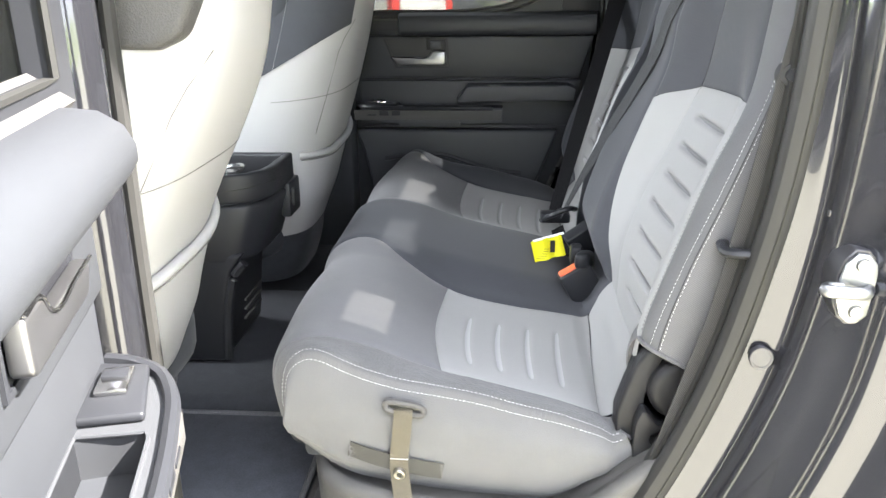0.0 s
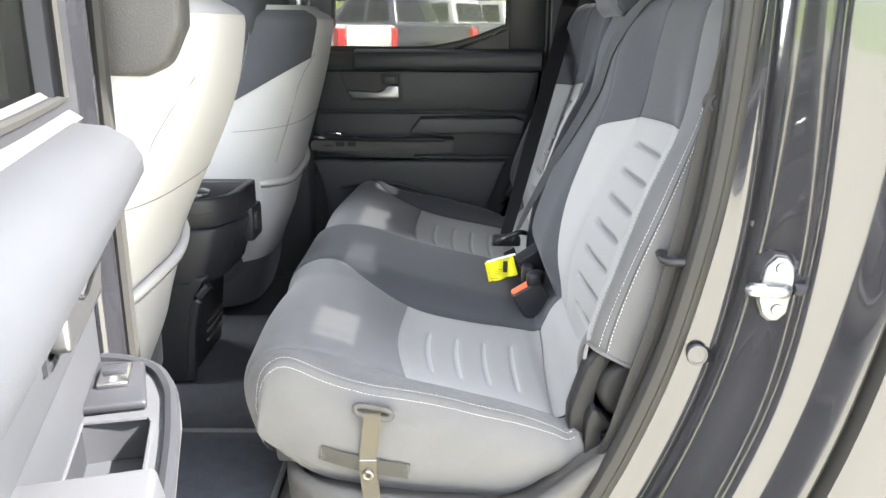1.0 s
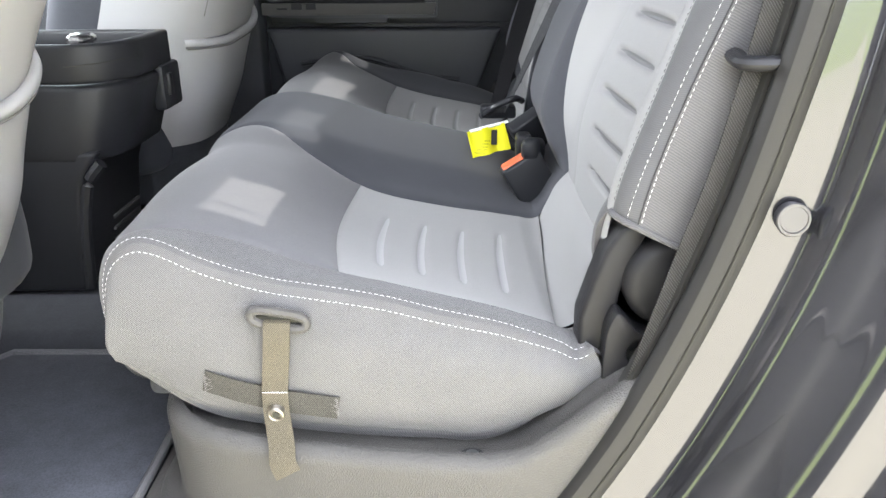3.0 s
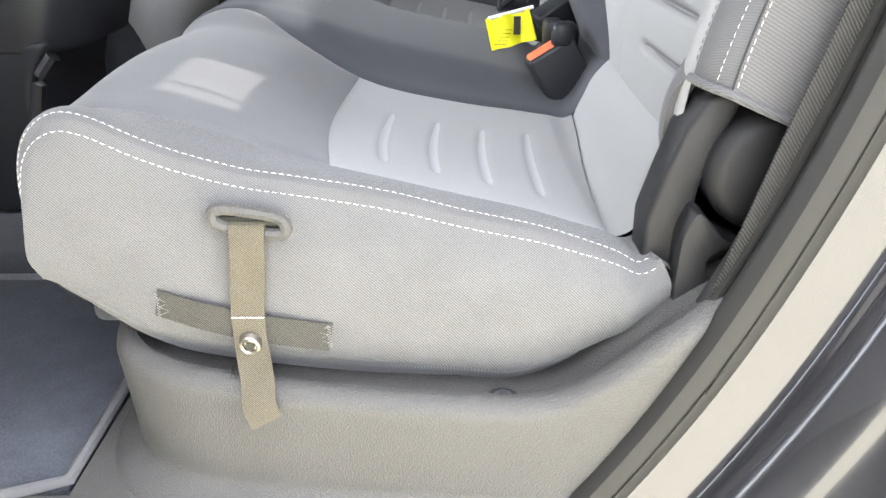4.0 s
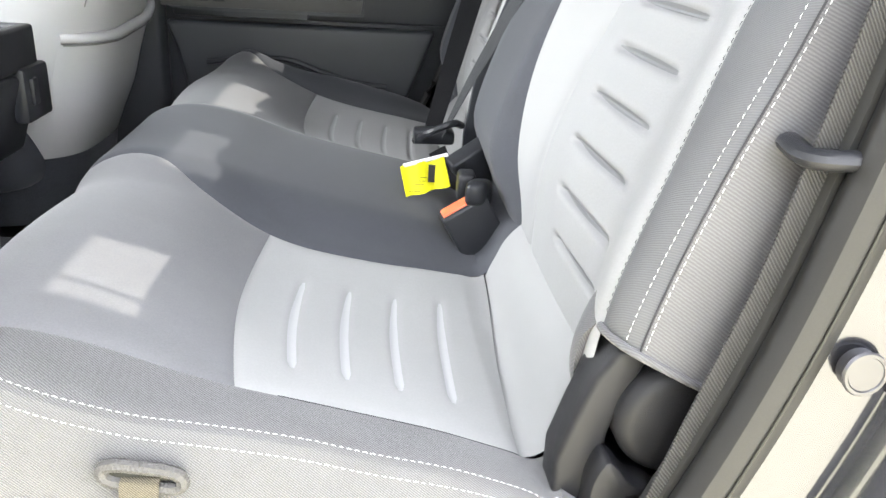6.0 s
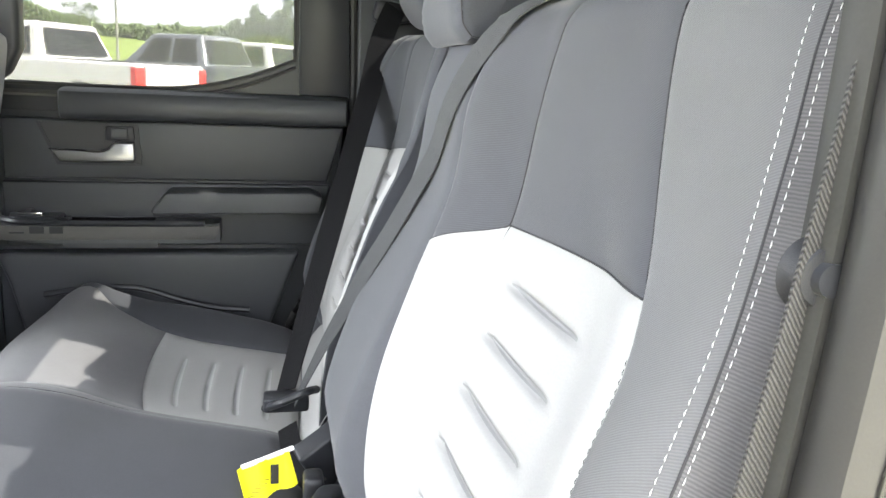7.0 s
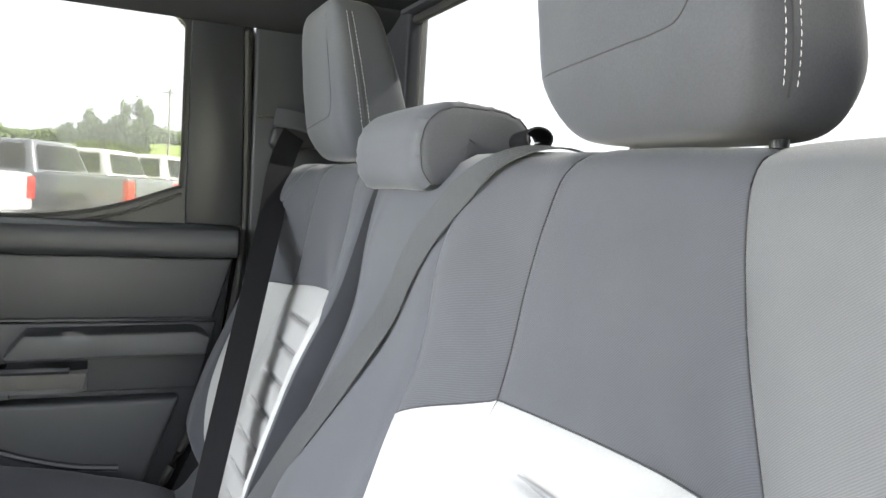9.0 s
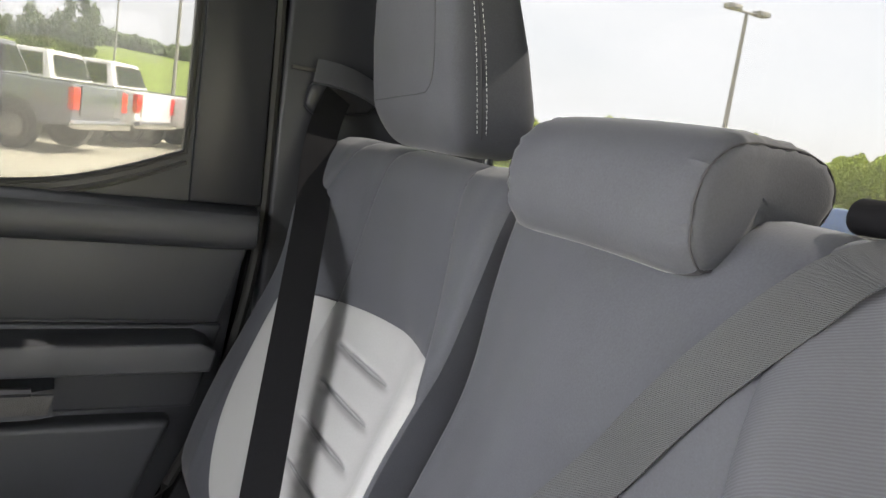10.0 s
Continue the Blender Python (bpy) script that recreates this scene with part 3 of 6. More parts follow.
for nm, y0, y1 in (("pillar_rear_near", 0.945, 1.02), ("pillar_rear_far", 2.335, 2.47)):
    ym, yi = (y0, y1) if y0 < 1.5 else (y1, y0)
    bm = prism([(0.372 if ym < 1.5 else 0.318, ym), (0.42, lerp(ym, yi, 0.12)), (0.58, lerp(ym, yi, 0.35)), (0.60, yi), (0.645, yi), (0.645, ym + (0.0 if ym < 1.5 else 0.06))] + ([] if ym < 1.5 else [(0.318, ym + 0.06)]), 1.0, 2.05, "z", 0.008, 3)
    setting(nm, bm, PLASTIC_SATIN, "black plastic trim on the rear roof pillar", "trim")


bm = bmesh.new()
box(bm, (0.08, 2.515, 0.72), (0.70, 2.56, 1.50), 0.01)
box(bm, (0.31, 2.515, 1.50), (0.70, 2.56, 2.06), 0.01)
setting("wall_side_far", bm, PLASTIC_SOFT, "dark body side behind the far rear door", "wall")


# ---- doors ----
def door_matrix(near):
    if near:
        q = radians(74)
        return Matrix(((math.cos(q), math.sin(q), 0, -0.449), (-math.sin(q), math.cos(q), 0, 0.748), (0, 0, 1, 0), (0, 0, 0, 1)))
    return Matrix(((1, 0, 0, HX), (0, -1, 0, FAR_Y), (0, 0, 1, 0), (0, 0, 0, 1)))


def loop_prism(outer, inner, lo, hi, m):
    """A plate with an opening, both outlines with as many corners, in u and z."""
    bm = bmesh.new()
    rings = [[bm.verts.new((a, h, b)) for a, b in o] for o in (outer, inner) for h in (lo, hi)]
    n = len(outer)
    for r0, r1 in ((0, 1), (1, 3), (3, 2), (2, 0)):
        for i in range(n):
            bm.faces.new((rings[r0][i], rings[r0][(i + 1) % n], rings[r1][(i + 1) % n], rings[r1][i]))
    return bm


def rear_door(name, near, label):
    m = door_matrix(near)
    d = tagged(new(name), label, "door", kind="structure")
    # outer shell and lower body of the door
    part("outer_panel", prism([(0.0, 0.72), (0.55, 0.72), (0.66, 0.98), (0.78, 1.25), (0.80, 1.57), (0.0, 1.57)], -0.060, 0.040, "y", 0.012, 3), PAINT, d, "dark grey metallic painted outer panel", m=m)
    part("inner_shell", prism([(0.03, 0.76), (0.52, 0.76), (0.63, 1.0), (0.745, 1.25), (0.775, 1.53), (0.03, 1.53)], 0.040, 0.056, "y", 0.006, 2), PLASTIC_SOFT, d, m=m)
    # window frame, sill curve rising towards the back
    sill = spline([(0.03, 1.583), (0.30, 1.582), (0.40, 1.584), (0.50, 1.598), (0.58, 1.622), (0.662, 1.655)])
    us = [0.05 + (0.662 - 0.05) * i / 16 for i in range(17)]
    inner = [(u, sill(u)) for u in us] + [(0.664, 1.70), (0.664, 1.98), (0.64, 2.005), (0.08, 2.0), (0.052, 1.95)]
    outer = [(0.0 + (0.80 - 0.0) * i / 16, 1.528) for i in range(17)] + [(0.805, 1.72), (0.79, 1.99), (0.75, 2.045), (0.0, 2.04), (0.0, 1.93)]
    part("window_frame", loop_prism(outer, inner, 0.015, 0.066, m), PLASTIC_SATIN, d, m=m)
    part("window_seal", tube(bmesh.new(), [(u, 0.064, z) for u, z in inner], 0.0045, 6, closed=True, up=(0, 1, 0)), RUBBER, d, m=m)
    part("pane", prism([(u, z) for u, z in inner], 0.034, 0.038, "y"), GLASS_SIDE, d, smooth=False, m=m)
    # quarter cover behind the glass, with a raised bright-edged sill
    part("corner_cover", prism([(0.672, 1.58), (0.672, 1.99), (0.70, 2.0), (0.775, 1.99), (0.785, 1.58)], 0.064, 0.076, "y", 0.004, 2), PLASTIC_SATIN, d, m=m)
    # belt ledge: rounded pad below the window
    prof = [(0.055, 1.580), (0.080, 1.579), (0.108, 1.576), (0.120, 1.571), (0.125, 1.562), (0.127, 1.546), (0.127, 1.530), (0.122, 1.520), (0.110, 1.514), (0.085, 1.512), (0.055, 1.510)] if not near else [(0.055, 1.572), (0.080, 1.578), (0.112, 1.574), (0.131, 1.562), (0.139, 1.546), (0.139, 1.532), (0.131, 1.520), (0.110, 1.513), (0.085, 1.510), (0.055, 1.508)]
    bm = bmesh.new()
    rows = []
    e0 = 0.092 if near else 0.182
    if near:
        prof = [(a * 0.97, z - 0.014) for a, z in prof]
    ends = [(e0, 0.78), (e0 + 0.005, 0.94), (e0 + 0.017, 1.0), (0.40, 1.0), (0.70, 0.98), (0.772, 0.93), (0.780, 0.6)]
    for u, k in ends:
        rows.append([bm.verts.new((u, 0.055 + (a - 0.055) * k, 1.54 + (z - 1.54) * (0.75 + 0.25 * k))) for a, z in prof])
    for r0, r1 in zip(rows, rows[1:]):
        for i in range(len(prof)):
            bm.faces.new((r0[i], r0[(i + 1) % len(prof)], r1[(i + 1) % len(prof)], r1[i]))
    bm.faces.new(rows[0])
    bm.faces.new(rows[-1])
    part("belt_ledge", bm, PLASTIC_SOFT, d, "soft padded ledge under the window", m=m)
    # sweep rising to the corner
    path = [(u, 0.058, sill(u) - 0.010) for u in us]
    part("sill_trim", ribbon(bmesh.new(), path, (0, 0.82, -0.57), [0.044 - 0.018 * (k / 16) ** 2 for k in range(17)], 0.006), PLASTIC_GREY, d, "satin trim along the window sill", m=m)
    # upper panel
    part("upper_panel", prism([(0.06, 1.385), (0.735, 1.385), (0.772, 1.512), (0.06, 1.512)], 0.050, 0.078, "y", 0.006, 3), PLASTIC_SOFT, d, m=m)
    part("middle_panel", prism([(0.05, 1.236), (0.71, 1.236), (0.745, 1.378), (0.05, 1.378)], 0.050, 0.066, "y", 0.006, 3), PLASTIC_SOFT, d, m=m)
    bm = prism([(0.035, 1.228), (0.675, 1.228), (0.61, 1.06), (0.56, 0.98), (0.10, 0.98), (0.06, 1.16)], 0.050, 0.100, "y", 0.012, 4)
    part("lower_panel", bm, PLASTIC_SOFT, d, m=m)
    pocket = smooth_path([(0.13, 0.102, 1.135), (0.22, 0.104, 1.148), (0.33, 0.104, 1.146), (0.40, 0.104, 1.122), (0.48, 0.102, 1.10), (0.56, 0.100, 1.09)], 24)
    part("pocket_rim", tube(bmesh.new(), pocket, 0.007, 8), PLASTIC_SATIN, d, m=m)
    # elbow armrest
    bm = prism([(0.360, 1.328), (0.392, 1.368), (0.695, 1.372), (0.722, 1.360), (0.715, 1.326), (0.366, 1.320)], 0.060, 0.152, "y", 0.009, 4)
    part("armrest", bm, PLASTIC, d, "padded elbow armrest", m=m)
    # pull armrest with switch bank and cup
    rest = loop_prism([(0.035, 0.055), (0.50, 0.055), (0.50, 0.135), (0.47, 0.146), (0.19, 0.146), (0.13, 0.140), (0.085, 0.125), (0.055, 0.100)], [(0.186, 0.066), (0.362, 0.066), (0.364, 0.122), (0.354, 0.128), (0.24, 0.128), (0.20, 0.128), (0.188, 0.124), (0.184, 0.10)], 1.258, 1.300, m)
    bmesh.ops.transform(rest, matrix=Matrix(((1, 0, 0, 0), (0, 0, 1, 0), (0, 1, 0, 0), (0, 0, 0, 1))), verts=rest.verts)
    arm = part("pull_rest", rest, PLASTIC, d, "door pull with switch bank and deep cup", m=m)
    rim = smooth_path([(0.040, 0.065, 1.301), (0.050, 0.088, 1.301), (0.080, 0.120, 1.301), (0.130, 0.138, 1.301), (0.20, 0.145, 1.301), (0.33, 0.147, 1.301), (0.47, 0.146, 1.301)], 30)
    part("rim", tube(bmesh.new(), rim, 0.0075, 8), PLASTIC_SATIN, arm, "satin rim", m=m)
    part("switch_plate", prism([(0.062, 0.062), (0.172, 0.062), (0.172, 0.122), (0.075, 0.112)], 1.300, 1.310, "z", 0.004, 3), PLASTIC_SATIN, arm, m=m)
    part("window_switch", prism([(0.088, 0.073), (0.136, 0.073), (0.136, 0.102), (0.088, 0.102)], 1.310, 1.316, "z", 0.002, 2), CHROME, arm, "window switch with a bright lip", m=m)
    part("switch_dish", prism([(0.098, 0.076), (0.115, 0.076), (0.115, 0.099), (0.098, 0.099)], 1.3155, 1.3195, "z", 0.001, 2), PLASTIC_SATIN, arm, m=m)
    part("cup_floor", prism([(0.180, 0.060), (0.37, 0.060), (0.37, 0.132), (0.180, 0.132)], 1.246, 1.259, "z"), PLASTIC_SOFT, arm, m=m)
    part("cup_lip", tube(bmesh.new(), [(0.186, 0.066, 1.300), (0.362, 0.066, 1.300), (0.364, 0.122, 1.300), (0.354, 0.128, 1.300), (0.20, 0.128, 1.300), (0.188, 0.124, 1.300)], 0.0022, 6, closed=True, up=(0, 0, 1)), PLASTIC, arm, m=m)
    # bright strip on the inward face of the pull, with plain raised marks
    u0 = 0.150 if near else 0.045
    strip = part("accent_strip", prism([(u0, 1.266), (0.492, 1.266), (0.500, 1.296), (u0, 1.296)], 0.1455, 0.1495, "y", 0.0015, 2), PLASTIC_GREY, d, "satin grey accent strip", m=m)
    for k, (w, h) in enumerate(((0.028, 0.004), (0.028, 0.015), (0.026, 0.015))):
        part("emblem_bar", prism([(u0 + 0.04 + 0.038 * k, 1.280), (u0 + 0.04 + 0.038 * k + w, 1.280), (u0 + 0.04 + 0.038 * k + w, 1.280 + h), (u0 + 0.04 + 0.038 * k, 1.280 + h)], 0.1495, 0.151, "y"), PLASTIC_SATIN, strip, m=m)
    # release handle in its recess
    hole = [(0.138, 1.501), (0.326, 1.501), (0.330, 1.421), (0.172, 1.421)]
    lip = [(0.130, 1.506), (0.331, 1.506), (0.336, 1.416), (0.167, 1.416)]
    rec = part("handle_bezel", loop_prism(lip, hole, 0.0765, 0.0815, m), PLASTIC_SATIN, d, "recessed release handle", m=m)
    # nearly flush plate in deeper black: the recess's shade put into its colour
    part("handle_recess_shade", prism(hole, 0.0775, 0.0790, "y"), PLASTIC_BLACK, rec, m=m)
    lever = part("release_lever", prism([(0.158, 1.450), (0.262, 1.447), (0.274, 1.452), (0.284, 1.466), (0.324, 1.467), (0.325, 1.428), (0.316, 1.424), (0.176, 1.424)], 0.0800, 0.0960, "y", 0.004, 3), CHROME_DARK, rec, "satin metal lever", m=m)
    # chrome bead added to draw the highlight along the lever's upper edge
    part("lever_highlight", tube(bmesh.new(), smooth_path([(0.156, 0.0955, 1.4505), (0.21, 0.0958, 1.4490), (0.262, 0.0960, 1.4475), (0.275, 0.0960, 1.4535), (0.285, 0.0960, 1.4665), (0.322, 0.0955, 1.4675)], 22), 0.0017, 6), CHROME, lever, "added chrome bead as the lever's edge highlight", m=m)
    tab = part("lock_frame", prism([(0.266, 1.500), (0.322, 1.500), (0.324, 1.470), (0.266, 1.470)], 0.0790, 0.0850, "y", 0.002, 2), PLASTIC_BLACK, rec, m=m)
    part("lock_tab", prism([(0.278, 1.496), (0.312, 1.496), (0.312, 1.474), (0.278, 1.474)], 0.0850, 0.0900, "y", 0.003, 2), PLASTIC, tab, m=m)
    # seal along the edge
    edge = smooth_path([(0.62, 0.068, 0.98), (0.74, 0.068, 1.25), (0.788, 0.068, 1.50), (0.79, 0.068, 1.75), (0.782, 0.068, 1.98)], 30)
    part("edge_seal", tube(bmesh.new(), edge, 0.009, 8), RUBBER, d, m=m)
    return d


rear_door("door_1", False, "closed far rear door with black trim and release handle")
rear_door("door_2", True, "open rear door with sunlit trim and window switch")


# ---- near rear door opening: pillar, seal, painted frame ----
edge_x = spline([(0.70, 0.02), (0.80, 0.10), (0.90, 0.168), (0.997, 0.222), (1.11, 0.270), (1.228, 0.308), (1.326, 0.330), (1.403, 0.344), (1.50, 0.355), (1.617, 0.362), (1.80, 0.362), (1.93, 0.35), (2.02, 0.32)])


def edge_point(z, off, y):
    """A point at distance off behind the opening's rear edge."""
    dx = (edge_x(min(z + 0.01, 2.02)) - edge_x(max(z - 0.01, 0.70))) / 0.02
    n = Vector((1, 0, -dx)).normalized()
    return Vector((edge_x(z), y, z)) + n * off


def swept_strip(name, profile, mat, label, parent=None, nz=60, zlo=0.72, zhi=2.02, shift=None):
    bm = bmesh.new()
    rows = []
    for i in range(nz + 1):
        z = lerp(zlo, zhi, i / nz)
        rows.append([bm.verts.new(edge_point(z, shift(o, z) if shift else o, y)) for o, y in profile])
    for a, b in zip(rows, rows[1:]):
        for k in range(len(profile) - 1):
            bm.faces.new((a[k], a[k + 1], b[k + 1], b[k]))
    if parent is None:
        return setting(name, bm, mat, label, "trim")
    return part(name, bm, mat, parent, label)


frame_fine = spline([(0.0, 0.012, 0.930), (0.16, 0.034, 0.9235), (0.23, 0.043, 0.9205), (0.27, 0.047, 0.917), (0.32, 0.0515, 0.907), (0.38, 0.058, 0.894), (0.46, 0.072, 0.879), (0.54, 0.088, 0.866), (0.62, 0.102, 0.850), (0.66, 0.107, 0.841), (0.69, 0.112, 0.835), (0.74, 0.121, 0.8315), (0.82, 0.138, 0.827), (0.85, 0.142, 0.824), (0.90, 0.150, 0.814), (0.96, 0.162, 0.800), (1.0, 0.172, 0.792)])
upper_off = spline([(0.012, 0.012), (0.043, 0.021), (0.0515, 0.027), (0.072, 0.041), (0.102, 0.063), (0.112, 0.072), (0.138, 0.125), (0.150, 0.148), (0.172, 0.172)])


def channel_shift(o, z):
    """The channel draws nearer to the opening towards the roof, and the outer face widens."""
    return lerp(o, upper_off(o), step_up(z, 1.18, 1.72))


body_side = tagged(new("pillar_body_side"), "dark grey metallic painted door frame and body side", "car body", kind="structure")
swept_strip("door_frame_paint", [tuple(frame_fine(k / 72)) for k in range(73)], PAINT, "glossy dark grey painted door frame", body_side, shift=channel_shift)
swept_strip("shut_line_gap", [(0.172, 0.792), (0.176, 0.794), (0.178, 0.805), (0.182, 0.805), (0.184, 0.787), (0.188, 0.781)], RUBBER, "dark shut line", body_side)
outer = spline([(0.0, 0.188, 0.781), (0.3, 0.22, 0.772), (0.6, 0.30, 0.764), (1.0, 0.80, 0.760)])
swept_strip("quarter_panel", [tuple(outer(k / 16)) for k in range(17)], PAINT, "glossy dark grey quarter panel", body_side)
swept_strip("door_seal", [(-0.012, 0.958), (-0.016, 0.950), (-0.017, 0.940), (-0.012, 0.931), (-0.002, 0.927), (0.008, 0.9275), (0.014, 0.931), (0.014, 0.936)], RUBBER_GREY, "soft grey rubber door seal", body_side)
swept_strip("seal_lip", [(-0.020, 0.974), (-0.021, 0.964), (-0.017, 0.957), (-0.011, 0.957)], RUBBER, "black inner lip of the door seal", body_side)
swept_strip("pillar_trim_near", [(-0.020, 0.972), (0.0, 0.982), (0.05, 0.99), (0.12, 0.995), (0.25, 0.995)], PLASTIC_SOFT, "black plastic trim inside the door frame")

part("seal_seam", tube(bmesh.new(), [edge_point(lerp(0.74, 2.0, k / 60), 0.001, 0.9258) for k in range(61)], 0.0011, 6), INK, body_side, "fine dark seam along the seal")

# sill of the door opening
bm = prism([(0.965, 0.72), (0.965, 0.842), (0.93, 0.838), (0.90, 0.828), (0.86, 0.80), (0.80, 0.76), (0.78, 0.70)], -0.62, 0.16, "x", 0.006, 3)
setting("sill", bm, PAINT, "dark grey painted door sill", "sill")
bm = prism([(0.972, 0.83), (0.972, 0.850), (0.93, 0.848), (0.905, 0.832), (0.905, 0.826)], -0.55, 0.12, "x", 0.004, 3)
setting("scuff_plate", bm, PLASTIC_GREY, "grey plastic scuff plate along the sill", "trim")

# striker, rubber stop and clip hole on the painted frame
striker = thing("door_striker", "zinc-plated door striker bolted to the door frame", "door striker", at=(0.42, 0.87, 1.37))
SK = Matrix.Translation((-0.013, -0.008, -0.032))
part("base_plate", prism([(0.398, 1.360), (0.404, 1.342), (0.414, 1.334), (0.424, 1.334), (0.434, 1.344), (0.439, 1.375), (0.436, 1.402), (0.426, 1.414), (0.414, 1.415), (0.404, 1.404), (0.399, 1.385)], 0.8640, 0.8690, "y", 0.0018, 2), STEEL, striker, m=SK)
part("gasket", prism([(0.396, 1.358), (0.403, 1.339), (0.413, 1.331), (0.425, 1.331), (0.436, 1.342), (0.442, 1.375), (0.438, 1.404), (0.427, 1.417), (0.413, 1.418), (0.402, 1.406), (0.397, 1.386)], 0.8690, 0.915, "y", 0.001, 1), PAINT_FLAT, striker, "painted pad behind the plate", m=SK)
part("loop", tube(bmesh.new(), smooth_path([(0.430, 0.862, 1.374), (0.422, 0.850, 1.375), (0.404, 0.845, 1.377), (0.386, 0.846, 1.378), (0.379, 0.850, 1.378), (0.382, 0.856, 1.378), (0.400, 0.860, 1.376)], 28), 0.0058, 10, flat=1.25), STEEL, striker, "bright striker bar", m=SK)
for z in (1.348, 1.402):
    bolt = part("bolt", disc(bmesh.new(), (0.420, 0.8625, z), (0, 1, 0), 0.0066, 0.004, 20, 0.0078), STEEL, striker, m=SK)
    part("bolt_socket", disc(bmesh.new(), (0.420, 0.8603, z), (0, 1, 0), 0.0028, 0.0006, 12), CHROME_DARK, bolt, m=SK)
stop = thing("rubber_stop", "round painted bump stop on the door frame", "bump stop", at=(0.335, 0.92, 1.232))
part("pad", disc(bmesh.new(), (0.336, 0.918, 1.228), (0, -1, 0.1), 0.013, 0.010, 22, 0.011), PAINT_FLAT, stop)
part("collar", ring(bmesh.new(), (0.336, 0.914, 1.228), (0, -1, 0.1), 0.0125, 0.002, 22, 6), PAINT_FLAT, stop)
part("clip_tab", rounded_box((0.385, 0.907, 1.408), (0.410, 0.914, 1.416), 0.002), PAINT_FLAT, body_side)


# ---- rear seat cushions ----
# profile of the cushion from its front underside over the front roll to the back: station, x, z
cushion_profile = spline([(-0.52, -0.285, 0.975), (-0.47, -0.318, 1.02), (-0.42, -0.332, 1.065), (-0.37, -0.328, 1.108), (-0.33, -0.310, 1.136), (-0.29, -0.282, 1.150), (-0.25, -0.250, 1.154), (-0.18, -0.18, 1.144), (-0.10, -0.10, 1.120), (0.0, 0.0, 1.095), (0.10, 0.10, 1.072), (0.16, 0.16, 1.056), (0.185, 0.184, 1.052), (0.205, 0.198, 1.066), (0.235, 0.215, 1.092), (0.27, 0.240, 1.118), (0.30, 0.262, 1.126)])
SPLIT = 1.862


edge_swell = spline([(-0.52, 0.027), (-0.27, 0.027), (-0.24, 0.022), (-0.20, 0.014), (-0.165, 0.010), (-0.125, 0.011), (-0.085, 0.016), (0.0, 0.021), (0.04, 0.019), (0.115, 0.018), (0.157, 0.014), (0.20, 0.003), (0.30, 0.0)])
seat_hollow = spline([(-0.52, 0.0), (-0.20, 0.0), (-0.14, 0.010), (-0.08, 0.026), (0.03, 0.026), (0.08, 0.023), (0.15, 0.013), (0.20, 0.010), (0.24, 0.0), (0.30, 0.0)])


def cushion_rise(s, y):
    """Height of the padding above the profile."""
    yy = min(y, 3.38 - y)
    front = step_up(-s, -0.05, 0.2)
    edge = edge_swell(s) * bell(yy, 1.008, 0.06)
    bowl = -seat_hollow(s) * bell(yy, 1.32, 0.16)
    crown = 0.006 * bell(yy, 1.28, 0.16) * front
    mid = 0.016 * step_up(yy, 1.46, 1.56) * step_up(0.22 - s, 0, 0.1)
    return edge + bowl + crown + mid


def cushion_at(s, y, sink=0.0):
    x, z = cushion_profile(s)
    a, b = cushion_profile(s - 0.004), cushion_profile(s + 0.004)
    tx, tz = b[0] - a[0], b[1] - a[1]
    k = math.hypot(tx, tz) or 1
    n = Vector((-tz / k, 0, tx / k))
    yy = min(y, 3.38 - y)
    # the near and far front corners are rounded off
    corner = 0.088 * step_up(1.15 - yy, 0, 0.17) ** 1.6 * step_up(-s, 0.16, 0.42)
    return Vector((x + corner, y, z)) + n * (cushion_rise(s, y) - sink)


def seam_sink(u, v, w, h, depth=0.0045, width=0.007, sides="lrbt"):
    """How far the cloth is drawn in near the seams round a panel of size w by h."""
    d = 9.0
    if "b" in sides:
        d = min(d, u * w)
    if "t" in sides:
        d = min(d, (1 - u) * w)
    if "l" in sides:
        d = min(d, v * h)
    if "r" in sides:
        d = min(d, (1 - v) * h)
    return depth * math.exp(-d / width)


near_outer = spline([(-0.52, 1.06), (-0.33, 1.085), (-0.25, 1.098), (-0.15, 1.094), (-0.06, 1.088), (0.05, 1.082), (0.17, 1.068), (0.30, 1.05)])
near_inner = spline([(-0.52, 1.545), (-0.33, 1.545), (-0.23, 1.54), (-0.17, 1.488), (-0.10, 1.452), (-0.07, 1.444), (0.05, 1.438), (0.15, 1.446), (0.19, 1.450), (0.30, 1.45)])
far_outer = lambda s: near_outer(s) + 0.800
far_inner = lambda s: near_inner(s) + 0.815


def insert_front(v):
    return -0.064 - 0.012 * v - 0.014 * math.sin(math.pi * v)


def insert_back(v):
    return 0.172 + 0.016 * v


def ribs_on(u, v, count=4):
    """Depth of the sewn grooves across an insert."""
    cut = 0.0
    for k in range(count):
        c = 0.21 + 0.195 * k + 0.02 * (v - 0.5)
        ends = step_up(v, 0.12, 0.20) * step_up(0.80 - v, 0, 0.08)
        cut += bell(u, c, 0.021) * ends
    return 0.0024 * cut


under_edge = spline([(-0.34, 1.045), (-0.285, 1.013), (-0.248, 0.995), (-0.20, 0.978), (-0.143, 0.967), (-0.055, 0.957), (0.033, 0.953), (0.095, 0.952), (0.12, 0.962), (0.15, 0.981), (0.184, 1.002), (0.20, 1.012), (0.28, 1.05)])


